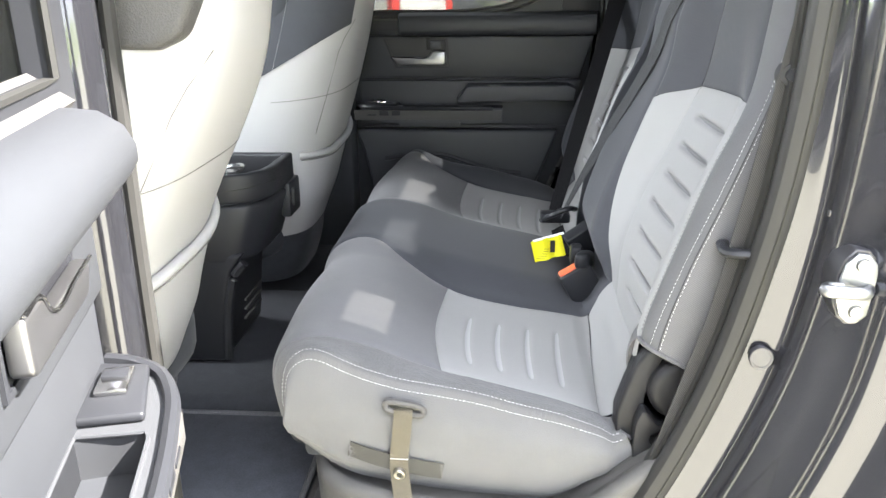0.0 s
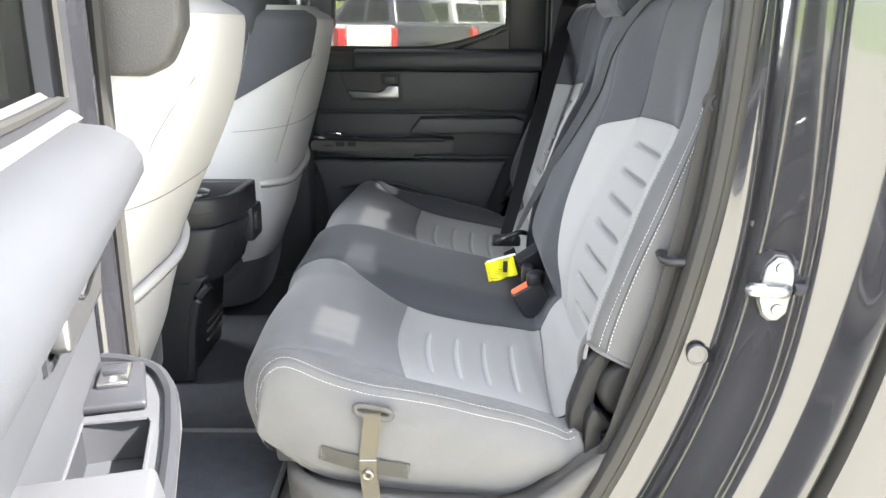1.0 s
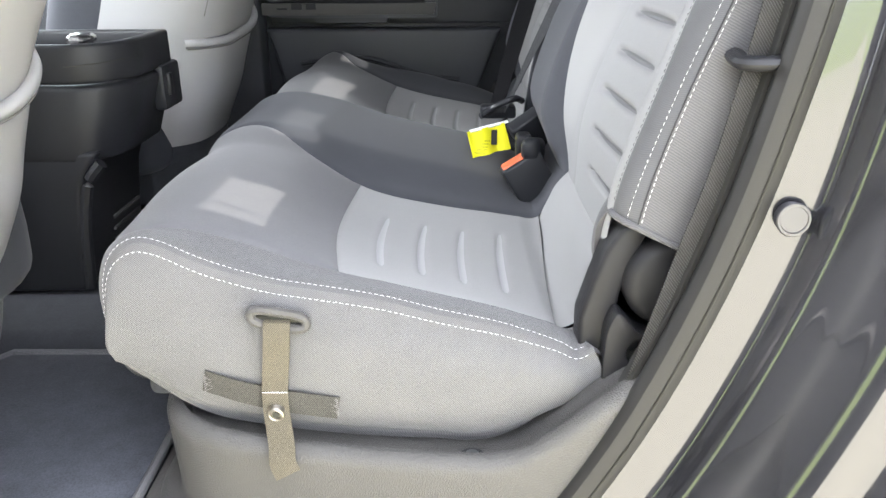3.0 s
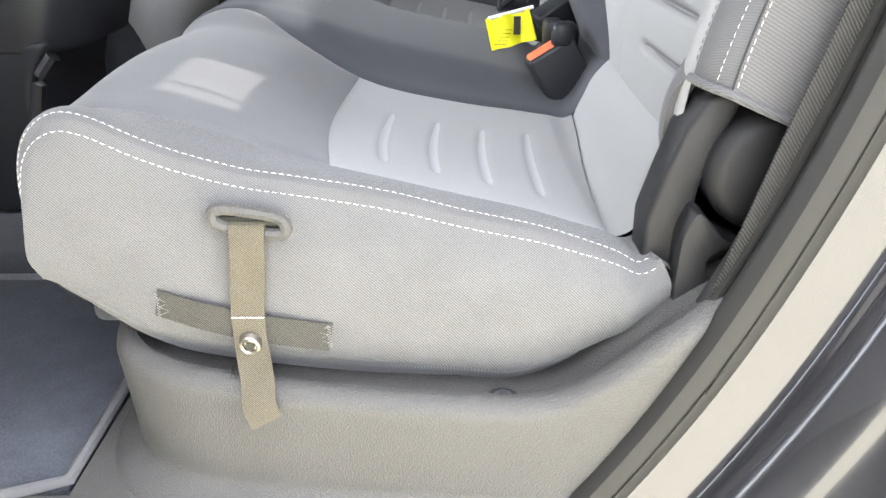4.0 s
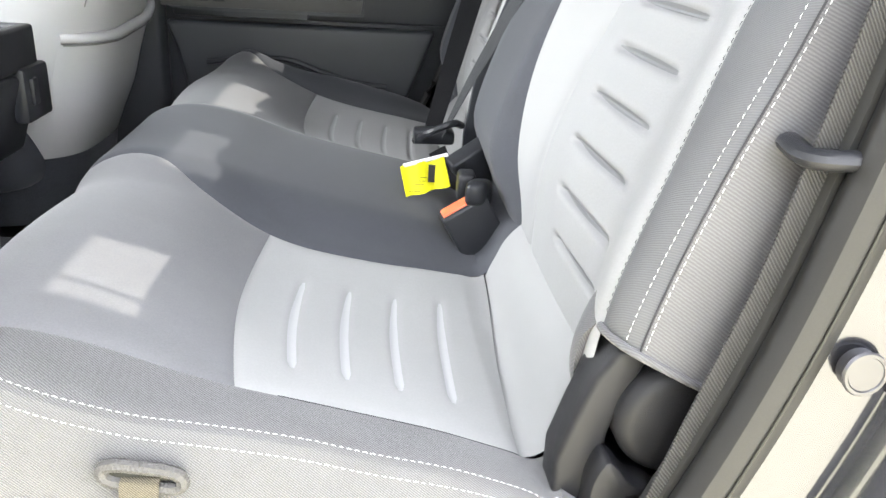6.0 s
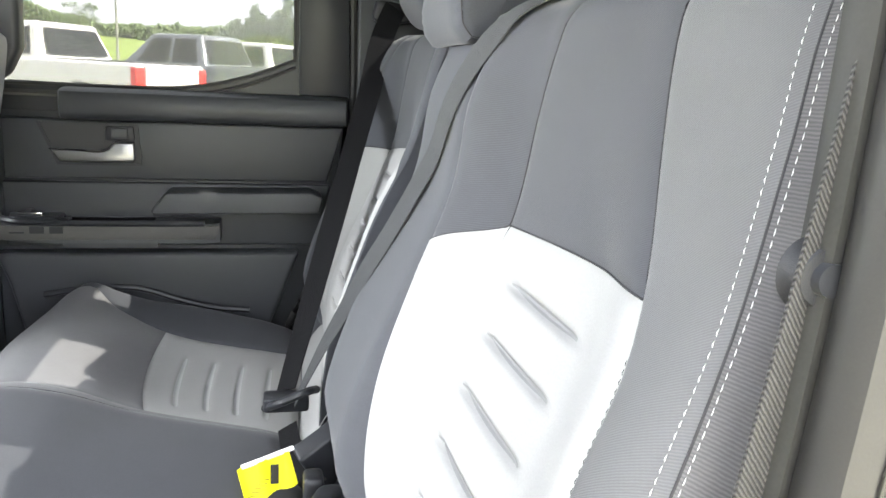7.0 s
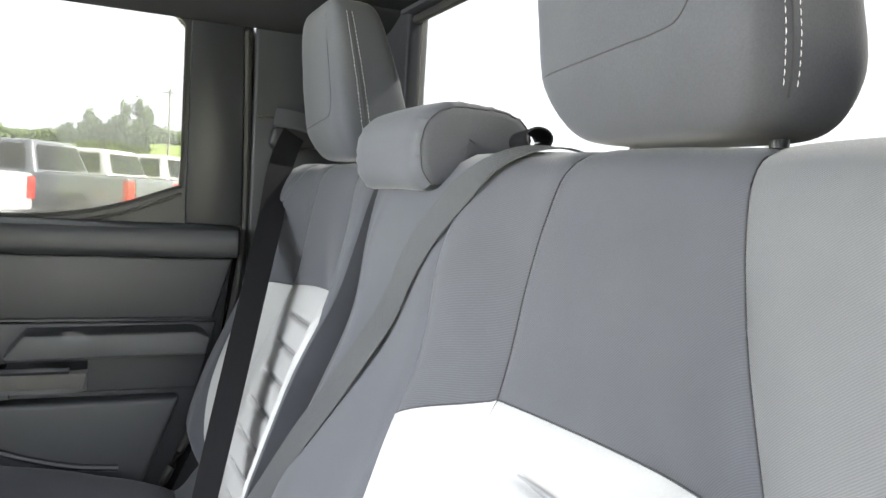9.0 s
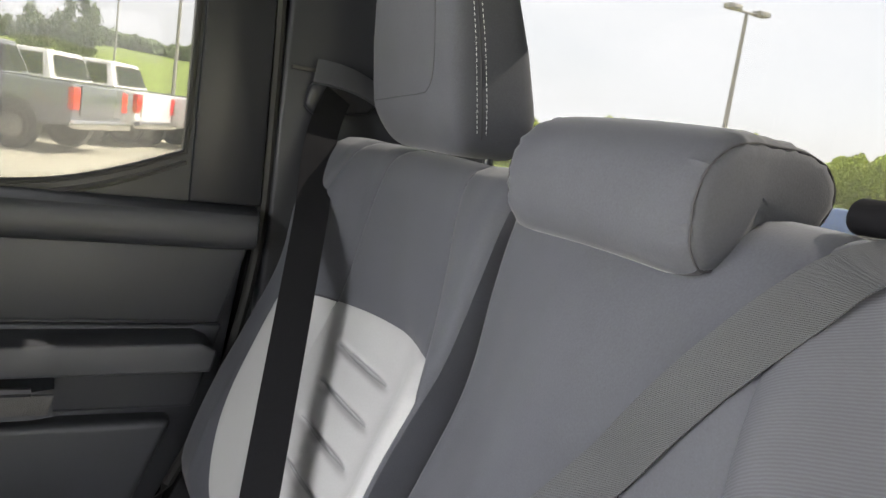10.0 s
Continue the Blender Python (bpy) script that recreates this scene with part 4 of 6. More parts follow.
def cushion(name, label, near):
    t = thing(name, label, "rear seat", "rear bench", (0.0, 1.46 if near else 2.16, 0.975))
    o, i = (near_outer, near_inner) if near else (far_outer, far_inner)
    side_y = 1.001 if near else SPLIT + 0.004
    last_y = SPLIT - 0.004 if near else 2.395

    def span(a, b, s0, s1, sides, sink_extra=None, depth=0.0045):
        def f(u, v):
            sa, sb = s0(v), s1(v)
            s = lerp(sa, sb, u)
            ya, yb = a(s), b(s)
            sink = seam_sink(u, v, sb - sa, abs(yb - ya), depth, sides=sides)
            if sink_extra:
                sink += sink_extra(u, v)
            return cushion_at(s, lerp(ya, yb, v), sink)
        return f

    side = lambda s: side_y
    sheet("border", span(side, o, lambda v: -0.43 - 0.07 * v, lambda v: 0.200, "lr"), 70, 14, FAB_MID if near else FAB_MID_SMOOTH, t, "grey twill border of the cushion" if near else "")
    sheet("top_panel", span(o, i, lambda v: -0.50, insert_front, "tlr"), 56, 36, FAB_MID_SMOOTH, t, "smooth grey front panel")
    sheet("insert", span(o, i, insert_front, insert_back, "btlr", ribs_on), 110, 40, FAB_LIGHT, t, "pale grey insert with sewn grooves", crowd=0.15)
    for k in range(4):
        def slot(u, v, k=k):
            vv = lerp(0.15, 0.76, u)
            c = 0.21 + 0.195 * k + 0.02 * (vv - 0.5)
            half = 0.017 * (1 - 0.35 * step_up(u, 0.55, 1.0)) * step_up(min(u, 1 - u), -0.05, 0.06)
            uu = c + half * (2 * v - 1)
            return span(o, i, insert_front, insert_back, "btlr", ribs_on)(uu, vv) + Vector((0, 0, 0.0006))
        sheet("groove", slot, 16, 4, RIB_SOFT, t, crowd=0.1)
    sheet("rear_roll", span(o, i, insert_back, lambda v: 0.285, "b", depth=0.008), 22, 28, FAB_PALE_SOFT, t, "smooth pale roll at the back of the cushion")
    sheet("back_corner", lambda u, v: cushion_at(0.200 + 0.004 * u, lerp(side_y, o(0.2), v), 0.0045 * u + 0.09 * u * (1 - 0.5 * v)), 8, 10, FAB_MID if near else FAB_DARK, t)
    sheet("middle_panel" if near else "outer_border", span(i, lambda s: last_y, lambda v: -0.50, lambda v: 0.30, "lr"), 70, 40 if near else 16, FAB_DARK, t, "charcoal middle seat panel" if near else "")
    y0, y1 = side_y, last_y
    # side faces: the outboard one is padded, the others plain
    for face_y, sgn, mat in ((side_y, -1, FAB_MID if near else FAB_DARK), (last_y, 1, FAB_DARK)):
        outboard = near and face_y == side_y
        # underside height along the side: rises towards the back
        def low(s):
            return under_edge(cushion_profile(s)[0])

        def f(u, v, face_y=face_y, sgn=sgn, outboard=outboard):
            s = lerp(-0.43 if outboard else -0.52, 0.203 if outboard else 0.30, u)
            top = cushion_at(s, face_y, 0.0042)
            zb = low(s)
            z = lerp(top.z, zb, v)
            out = 0.0
            x = top.x
            if outboard:
                # bulge outward, tuck in at seam and underneath, round the front and back corners
                out = 0.014 * math.sin(math.pi * min(v * 1.1, 1)) ** 0.6 - 0.012 * step_up(v, 0.86, 1.0)
                fr, bk = step_up(0.10 - u, 0, 0.10), step_up(u, 0.95, 1.0)
                out -= (0.024 * fr ** 2 + 0.012 * bk) * step_up(v, 0, 0.25)
                # the cloth stands nearer the door in its middle than at its front
                out += 0.010 * bell(u, 0.72, 0.35) * step_up(v, 0, 0.3)
                x += 0.010 * math.sin(math.pi * v) * bk - 0.014 * math.sin(math.pi * min(v * 1.3, 1)) * fr
            return Vector((x, face_y + sgn * out, z))
        sheet("side_panel" if outboard else "inner_face", f, 60, 20, mat, t, "grey twill side panel" if outboard else "")
        if outboard:
            lower_row = [(f(k / 140, 0.045), Vector((0, -1, 0.15)).normalized()) for k in range(1, 140)]
            stitches("edge_stitching", lower_row, t)
    part("base_board", rounded_box((-0.27, y0 + 0.03, 0.985), (0.22, y1 - 0.03, 1.03), 0.01), CARPET, t, "dark felt underside")

    # sewn seams: cord and two rows of white thread over the outboard edge
    def along(y, lift, s0=-0.43, s1=0.200, n=130):
        out = []
        for k in range(n + 1):
            s = lerp(s0, s1, k / n)
            p = cushion_at(s, y, 0.0)
            q = cushion_at(s + 0.003, y, 0.0)
            r = cushion_at(s, y + 0.003, 0.0)
            nrm = (q - p).cross(r - p).normalized()
            if nrm.z < 0 and s > -0.4:
                nrm = -nrm
            out.append((p + nrm * lift, nrm))
        return out
    if near:
        stitches("edge_stitching", along(side_y + 0.0045, -0.0015), t)
        inner_row = []
        for k in range(90):
            s = lerp(-0.03, 0.17, k / 89)
            inner_row.append((cushion_at(s, o(s) - 0.004, 0.003), Vector((0, 0, 1))))
        bm = bmesh.new()
        tube(bm, [p for p, n in inner_row], 0.0011, 5)
        part("insert_piping", bm, CORD, t)
    return t


near_seat = cushion("rear_seat", "grey fabric rear bench seat with pale grooved inserts", True)
far_seat = cushion("rear_seat", "charcoal fabric single rear seat with pale grooved inserts", False)


# ---- rear backrests ----
back_profile = spline([(1.06, 0.232, 1.060), (1.13, 0.238, 1.13), (1.20, 0.248, 1.20), (1.30, 0.280, 1.30), (1.40, 0.324, 1.40), (1.50, 0.364, 1.50), (1.60, 0.379, 1.60), (1.66, 0.387, 1.658), (1.70, 0.395, 1.692), (1.74, 0.415, 1.711), (1.78, 0.452, 1.713), (1.82, 0.494, 1.692), (1.90, 0.518, 1.62), (2.10, 0.525, 1.40), (2.40, 0.515, 1.10)])


near_seam = spline([(1.06, 1.030), (1.20, 1.037), (1.30, 1.050), (1.40, 1.066), (1.46, 1.080), (1.505, 1.113), (1.56, 1.148), (1.66, 1.186), (1.74, 1.20), (2.4, 1.20)])
seam_rise = spline([(1.06, 0.034), (1.20, 0.034), (1.30, 0.032), (1.40, 0.038), (1.46, 0.034), (1.505, 0.022), (1.56, 0.010), (1.66, 0.0), (1.74, -0.004), (1.80, 0.0), (2.4, 0.0)])
stitch_y = spline([(1.06, 0.998), (1.30, 0.998), (1.40, 0.999), (1.49, 1.008), (1.61, 1.028), (1.68, 1.042), (1.74, 1.048), (2.4, 1.048)])
stitch_rise = spline([(1.06, 0.017), (1.20, 0.017), (1.30, 0.021), (1.40, 0.028), (1.49, 0.031), (1.61, 0.012), (1.66, 0.004), (1.72, -0.006), (1.80, 0.0), (2.4, 0.0)])
SEAT_PITCH = 0.80


def back_rise(s, y):
    """How far the padding stands forward of the profile; the single seat repeats the double one."""
    q = y if y < SPLIT else y - SEAT_PITCH
    ys, yt = near_seam(s), stitch_y(s)
    a, b = seam_rise(s), stitch_rise(s)
    if q >= ys:
        bolster = a * (1 - step_up(q, ys, ys + 0.12))
    else:
        k = max((q - yt) / (ys - yt), 0.0)
        bolster = lerp(b, a, k) + 0.004 * math.sin(math.pi * k)
    low = step_up(s, 1.08, 1.2)
    lumbar = 0.014 * bell(s, 1.24, 0.11) * bell(q, 1.30, 0.16) + 0.006 * bell(s, 1.40, 0.08) * bell(q, 1.30, 0.14)
    fall = 1 - 0.80 * step_up(y, 1.70, 1.855) if y < SPLIT else 1.0
    inner = fall * 0.049 * step_up(q, 1.425, 1.515) * step_up(1.78 - s, 0, 0.20) * low
    # the two backs part in a rounded groove
    gap = abs(y - SPLIT)
    part_line = 0.016 * (1 - math.sqrt(max(1 - max(1 - gap / 0.016, 0.0) ** 2, 0.0))) if gap < 0.016 else 0.0
    proud = 0.010 * step_up(y, SPLIT, SPLIT + 0.004) * step_up(SPLIT + 0.10 - y, 0, 0.08) * step_up(1.80 - s, 0, 0.10) if y > SPLIT else 0.0
    return bolster + lumbar + inner + proud - part_line


def back_at(s, y, sink=0.0):
    x, z = back_profile(s)
    a, b = back_profile(s - 0.005), back_profile(s + 0.005)
    tx, tz = b[0] - a[0], b[1] - a[1]
    k = math.hypot(tx, tz) or 1
    n = Vector((-tz / k, 0, tx / k))
    return Vector((x, y, z)) + n * (back_rise(s, y) - sink)


def back_panel(name, ya, yb, sa, sb, mat, parent, label="", nu=40, nv=24, sides="btlr", extra=None, depth=0.004, crowd=0.5):
    """A cloth panel of the backrest: ya, yb give its sides at each height; sa, sb its lower and upper edge."""
    def f(u, v):
        s0, s1 = sa(v), sb(v)
        s = lerp(s0, s1, u)
        y0, y1 = ya(s), yb(s)
        sink = seam_sink(u, v, s1 - s0, abs(y1 - y0), depth, sides=sides)
        if extra:
            sink += extra(s, lerp(y0, y1, v))
        return back_at(s, lerp(y0, y1, v), sink)
    return sheet(name, f, nu, nv, mat, parent, label, crowd=crowd)


def const(c):
    return lambda *_: c


RIBS = 7
rib_ends = spline([(1.16, 1.115, 1.280), (1.21, 1.130, 1.300), (1.26, 1.155, 1.322), (1.31, 1.168, 1.340), (1.36, 1.178, 1.350), (1.45, 1.190, 1.362)])


def rib_height(k):
    return 1.447 - 0.0465 * k


def back_ribs(s, y):
    """Depth of the sewn grooves across the backrest insert."""
    q = y if y < SPLIT else y - SEAT_PITCH
    cut = 0.0
    for k in range(RIBS):
        c = rib_height(k)
        if abs(s - c) < 0.02:
            y0, y1 = rib_ends(c)
            cut += bell(s, c, 0.0042) * step_up(q, y0 - 0.006, y0 + 0.030) * step_up(y1 + 0.004 - q, 0, 0.022)
    return 0.0085 * cut


def backrest(t, near):
    if near:
        # sides of the panels at each height
        a0, a1 = stitch_y, near_seam
        a2 = spline([(1.06, 1.375), (1.20, 1.392), (1.30, 1.412), (1.40, 1.424), (1.49, 1.431), (1.60, 1.424), (1.70, 1.402), (1.74, 1.394), (2.4, 1.385)])
        a3 = spline([(1.06, 1.44), (1.15, 1.455), (1.30, 1.490), (1.45, 1.513), (1.60, 1.518), (1.74, 1.530), (2.4, 1.53)])
        a4 = const(SPLIT - 0.004)
        edge12 = lambda v: lerp(1.500, 1.489, v) + 0.003 * math.sin(math.pi * v)
        edge23 = lambda v: lerp(1.489, 1.438, v) + 0.002 * math.sin(math.pi * v)
        mats = (FAB_BAND, FAB_LIGHT, FAB_TWILL, FAB_PALE_SOFT, FAB_TWILL, FAB_DARK)
    else:
        a0 = const(SPLIT + 0.004)
        a1 = lambda s: max(near_seam(s) + SEAT_PITCH - 0.012, SPLIT + 0.008)
        a2 = spline([(1.06, 2.175), (1.20, 2.192), (1.30, 2.212), (1.40, 2.224), (1.49, 2.231), (1.60, 2.215), (1.70, 2.190), (1.74, 2.18), (2.4, 2.18)])
        a3 = spline([(1.06, 2.25), (1.15, 2.262), (1.30, 2.300), (1.45, 2.318), (1.60, 2.300), (1.74, 2.285), (2.4, 2.28)])
        a4 = const(2.388)
        edge12 = lambda v: lerp(1.506, 1.489, v) + 0.008 * math.sin(math.pi * v)
        edge23 = lambda v: lerp(1.489, 1.462, v) + 0.004 * math.sin(math.pi * v)
        mats = (FAB_DARK, FAB_LIGHT, FAB_DARK, FAB_PALE_SOFT, FAB_DARK, FAB_DARK)
    end = const(2.40)
    LOW = 1.188
    back_panel("back_bolster", a0, a1, const(LOW if near else 1.06), end, mats[0], t, "grey front band of the side bolster" if near else "", 70, 20)
    back_panel("back_insert", a1, a2, const(1.06), edge12, mats[1], t, "pale grey insert with sewn grooves", 190, 44, sides="btl", extra=lambda s, y: back_ribs(s, y) + 0.0016 * bell(y, a2(s), 0.006), crowd=0.1)
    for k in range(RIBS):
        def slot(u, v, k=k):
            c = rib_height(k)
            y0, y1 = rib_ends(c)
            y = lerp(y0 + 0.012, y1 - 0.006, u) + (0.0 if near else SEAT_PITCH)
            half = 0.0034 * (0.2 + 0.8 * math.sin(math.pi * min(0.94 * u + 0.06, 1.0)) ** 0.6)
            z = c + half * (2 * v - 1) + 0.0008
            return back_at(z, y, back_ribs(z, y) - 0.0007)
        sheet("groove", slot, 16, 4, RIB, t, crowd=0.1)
    back_panel("back_upper_panel", a1, a2, edge12, end, mats[2], t, "charcoal upper panel", 60, 28)
    back_panel("insert_side", a2, a3, const(1.06), edge23, mats[3], t, "smooth pale strip beside the insert", 50, 14, sides="btr", extra=lambda s, y: 0.0016 * bell(y, a2(s), 0.006), depth=0.0025)
    back_panel("upper_strip", a2, a3, edge23, end, mats[4], t, "", 60, 14)
    back_panel("back_middle_panel" if near else "back_outer_bolster", a3, a4, const(1.06), end, mats[5], t, "charcoal middle backrest" if near else "", 70, 30)

    # outboard and inboard faces of the cushion, closing it to the rear
    y_out, y_in = (0.992, SPLIT - 0.004) if near else (2.388, SPLIT + 0.004)

    def near_side(u, v):
        """The padded outboard side, rounding back from the stitched edge."""
        z = lerp(LOW, 1.76, u)
        p = back_at(z, stitch_y(z), 0.002)
        k = math.sin(min(v / 0.6, 1.0) * math.pi / 2)
        drop = (1 - u) ** 5
        return Vector((min(p.x + 0.125 * v, 0.52), lerp(p.y, 0.9795, k), p.z - 0.050 * v * drop - 0.012 * max(v - 0.6, 0) * drop))

    def plain_side(face_y, sgn, s_low):
        def f(u, v):
            p = back_at(lerp(s_low, 1.75, u), face_y, 0.004)
            q = Vector((min(p.x + 0.10, 0.52), face_y, p.z))
            r = p.lerp(q, v)
            r.y += sgn * 0.006 * math.sin(math.pi * v) ** 0.6
            return r
        return f
    if near:
        sheet("back_side_face", near_side, 70, 20, FAB_BOLSTER, t, "grey twill side of the backrest")
    else:
        sheet("back_side_face", plain_side(y_out, 1, 1.165), 60, 12, FAB_DARK, t)
    sheet("back_inner_face", plain_side(y_in, 0.0, 1.06), 60, 12, FAB_DARK, t)
    part("back_board", rounded_box((0.525, min(y_out, y_in) + 0.02, 1.10), (0.54, max(y_out, y_in) - 0.02, 1.62), 0.004), CARPET, t, "dark felt back board")
    if near:
        flap_l = spline([(0.0, 0.228, 1.086, 1.206), (0.25, 0.219, 1.088, 1.187), (0.5, 0.212, 1.088, 1.162), (0.75, 0.212, 1.088, 1.135), (1.0, 0.222, 1.088, 1.100)])
        flap_r = spline([(0.0, 0.214, 1.042, 1.194), (0.25, 0.205, 1.048, 1.178), (0.5, 0.203, 1.052, 1.158), (0.75, 0.206, 1.058, 1.135), (1.0, 0.217, 1.062, 1.108)])
        sheet("bolster_flap", lambda u, v: Vector(flap_l(u)).lerp(Vector(flap_r(u)), v) + Vector((-0.004, -0.003, 0)) * math.sin(math.pi * v), 24, 10, FAB_BOLSTER, t, "grey twill flap behind the cushion")
        sheet("flap_fold", lambda u, v: Vector(flap_r(u)) + Vector((0.045 * v, 0.010 * v, 0.004 * v)), 24, 6, FAB_BOLSTER, t)
        # underside of the outboard bolster with a sewn lip
        lip = [back_at(LOW, lerp(stitch_y(LOW), near_seam(LOW), k / 12), 0.002) for k in range(13)]
        back = [p + Vector((0.11, 0, -0.045)) for p in lip]
        bm = bmesh.new()
        va, vb = [bm.verts.new(p) for p in lip], [bm.verts.new(p) for p in back]
        for k in range(12):
            bm.faces.new((va[k], va[k + 1], vb[k + 1], vb[k]))
        part("bolster_underside", bm, FAB_BOLSTER, t)
        tail = lip[::-1] + [near_side(0.0, k / 16) for k in range(1, 17)]
        part("bolster_lip", tube(bmesh.new(), tail, 0.0034, 8), FAB_BOLSTER, t)

        front_row, side_row = [], []
        for k in range(201):
            z = lerp(1.194, 1.735, k / 200)
            y = stitch_y(z) + 0.0085
            front_row.append((back_at(z, y, 0.0005), Vector((-0.95, -0.3, 0))))
            side_row.append((near_side((z - LOW) / (1.76 - LOW), 0.024), Vector((-0.4, -0.9, 0))))
        stitches("bolster_stitching", front_row, t)
        stitches("bolster_stitching", side_row, t)
        part("edge_seam", tube(bmesh.new(), [back_at(lerp(LOW, 1.735, k / 60), stitch_y(lerp(LOW, 1.735, k / 60)), 0.0025) for k in range(61)], 0.0008, 6), CORD, t)
        knob = part("belt_knob", disc(bmesh.new(), (0.344, 0.965, 1.558), (0, -1, 0), 0.0165, 0.010, 28, 0.012), PLASTIC_BLACK, t, "glossy black round knob")
        part("knob_cap", disc(bmesh.new(), (0.344, 0.9590, 1.558), (0, -1, 0), 0.008, 0.006, 20, 0.007), PLASTIC_SATIN, knob)
        part("insert_seam", tube(bmesh.new(), [back_at(edge23(v), lerp(a2(1.489), a3(1.438), v), 0.003) for v in [k / 20 for k in range(21)]], 0.0011, 6), CORD, t)
        part("insert_seam", tube(bmesh.new(), [back_at(edge12(v), lerp(a1(1.500), a2(1.489), v), 0.003) for v in [k / 24 for k in range(25)]], 0.0008, 6), CORD, t)
        part("panel_seam", tube(bmesh.new(), [back_at(lerp(1.49, 1.74, k / 30), a2(lerp(1.49, 1.74, k / 30)), 0.0032) for k in range(31)], 0.0007, 6), CORD, t)
        stitches("seam_stitching", [(back_at(lerp(1.20, 1.47, k / 60), a1(lerp(1.20, 1.47, k / 60)) - 0.004, 0.0018), Vector((-1, 0, 0))) for k in range(61)], t, thread=CORD)
        part("panel_seam", tube(bmesh.new(), [back_at(lerp(1.51, 1.74, k / 30), a1(lerp(1.51, 1.74, k / 30)), 0.0034) for k in range(31)], 0.0007, 6), CORD, t)
    else:
        part("insert_seam", tube(bmesh.new(), [back_at(edge23(v), lerp(a2(1.489), a3(1.462), v), 0.003) for v in [k / 20 for k in range(21)]], 0.0016, 6), CORD, t)
    return t


backrest(near_seat, True)
backrest(far_seat, False)


# ---- headrests ----
def tall_headrest(yc, label):
    t = thing("headrest", label, "headrest", "rear headrests", (0.44, yc, 1.71))

    def shape(p):
        # narrower and thinner towards the top, leaning forward over the seat
        k = (p.z + 0.125) / 0.25
        w = 1.0 - 0.12 * step_up(k, 0.4, 1.0) - 0.06 * step_up(0.25 - k, 0, 0.25)
        thin = 1.0 - 0.38 * k ** 1.6 - 0.20 * step_up(0.22 - k, 0, 0.22)
        return Vector((p.x * thin - 0.055 * k, p.y * w, p.z))
    c, W = (0.437, yc, 1.841), 0.119
    part("pad", pillow(c, (0.066, W, 0.125), 0.30, 0.32, 44, 96, shape), FAB_DARK, t, "charcoal fabric headrest pad")

    def front(turn, z):
        """A point on the pad: turn is -1 to 1 across its forward face, and below -1 further back on its near side."""
        st = z / 0.125
        r = math.cos(math.asin(math.copysign(abs(st) ** (1 / 0.30), st))) ** 0.30
        if turn < -0.85:
            cx = -max(0.80 + (turn + 0.85) * 2.2, 0.0)
            cy = -((1 - abs(cx) ** 6.25) ** 0.16)
        else:
            cy, cx = turn, -((1 - abs(turn) ** 6.25) ** 0.16)
        return Vector(c) + shape(Vector((0.066 * r * cx, W * r * cy, z)))
    loop = smooth_path([front(a, z) for a, z in ((-0.70, 0.098), (-0.70, 0.05), (-0.70, 0.0), (-0.69, -0.025), (-0.65, -0.045), (-0.56, -0.056), (-0.40, -0.060), (-0.1, -0.063), (0.2, -0.066), (0.5, -0.069), (0.75, -0.071), (0.90, -0.072))], 70)
    part("panel_seam", tube(bmesh.new(), loop, 0.0006, 6), CORD, t)
    for turn in (-1.02, -1.11):
        stitches("stitching", [(front(turn, lerp(0.100, -0.100, k / 80)), Vector((-0.45, -0.9, 0))) for k in range(81)], t, lift=0.0006)
    stitch_seam = [front(-1.065, lerp(0.100, -0.102, k / 40)) for k in range(41)]
    part("stitch_seam", tube(bmesh.new(), stitch_seam, 0.0008, 6), CORD, t)
    for s in (-1, 1):
        part("post", tube(bmesh.new(), [(0.45, yc + s * 0.075, 1.66), (0.445, yc + s * 0.075, 1.76)], 0.0065, 10), PLASTIC_SATIN, t)
        part("guide_collar", rounded_box((0.430, yc + s * 0.075 - 0.017, 1.698), (0.464, yc + s * 0.075 + 0.017, 1.711), 0.004), PLASTIC_SATIN, t)
    return t


tall_headrest(1.294, "charcoal fabric headrest with white double stitching")
tall_headrest(2.097, "charcoal fabric headrest over the single seat")


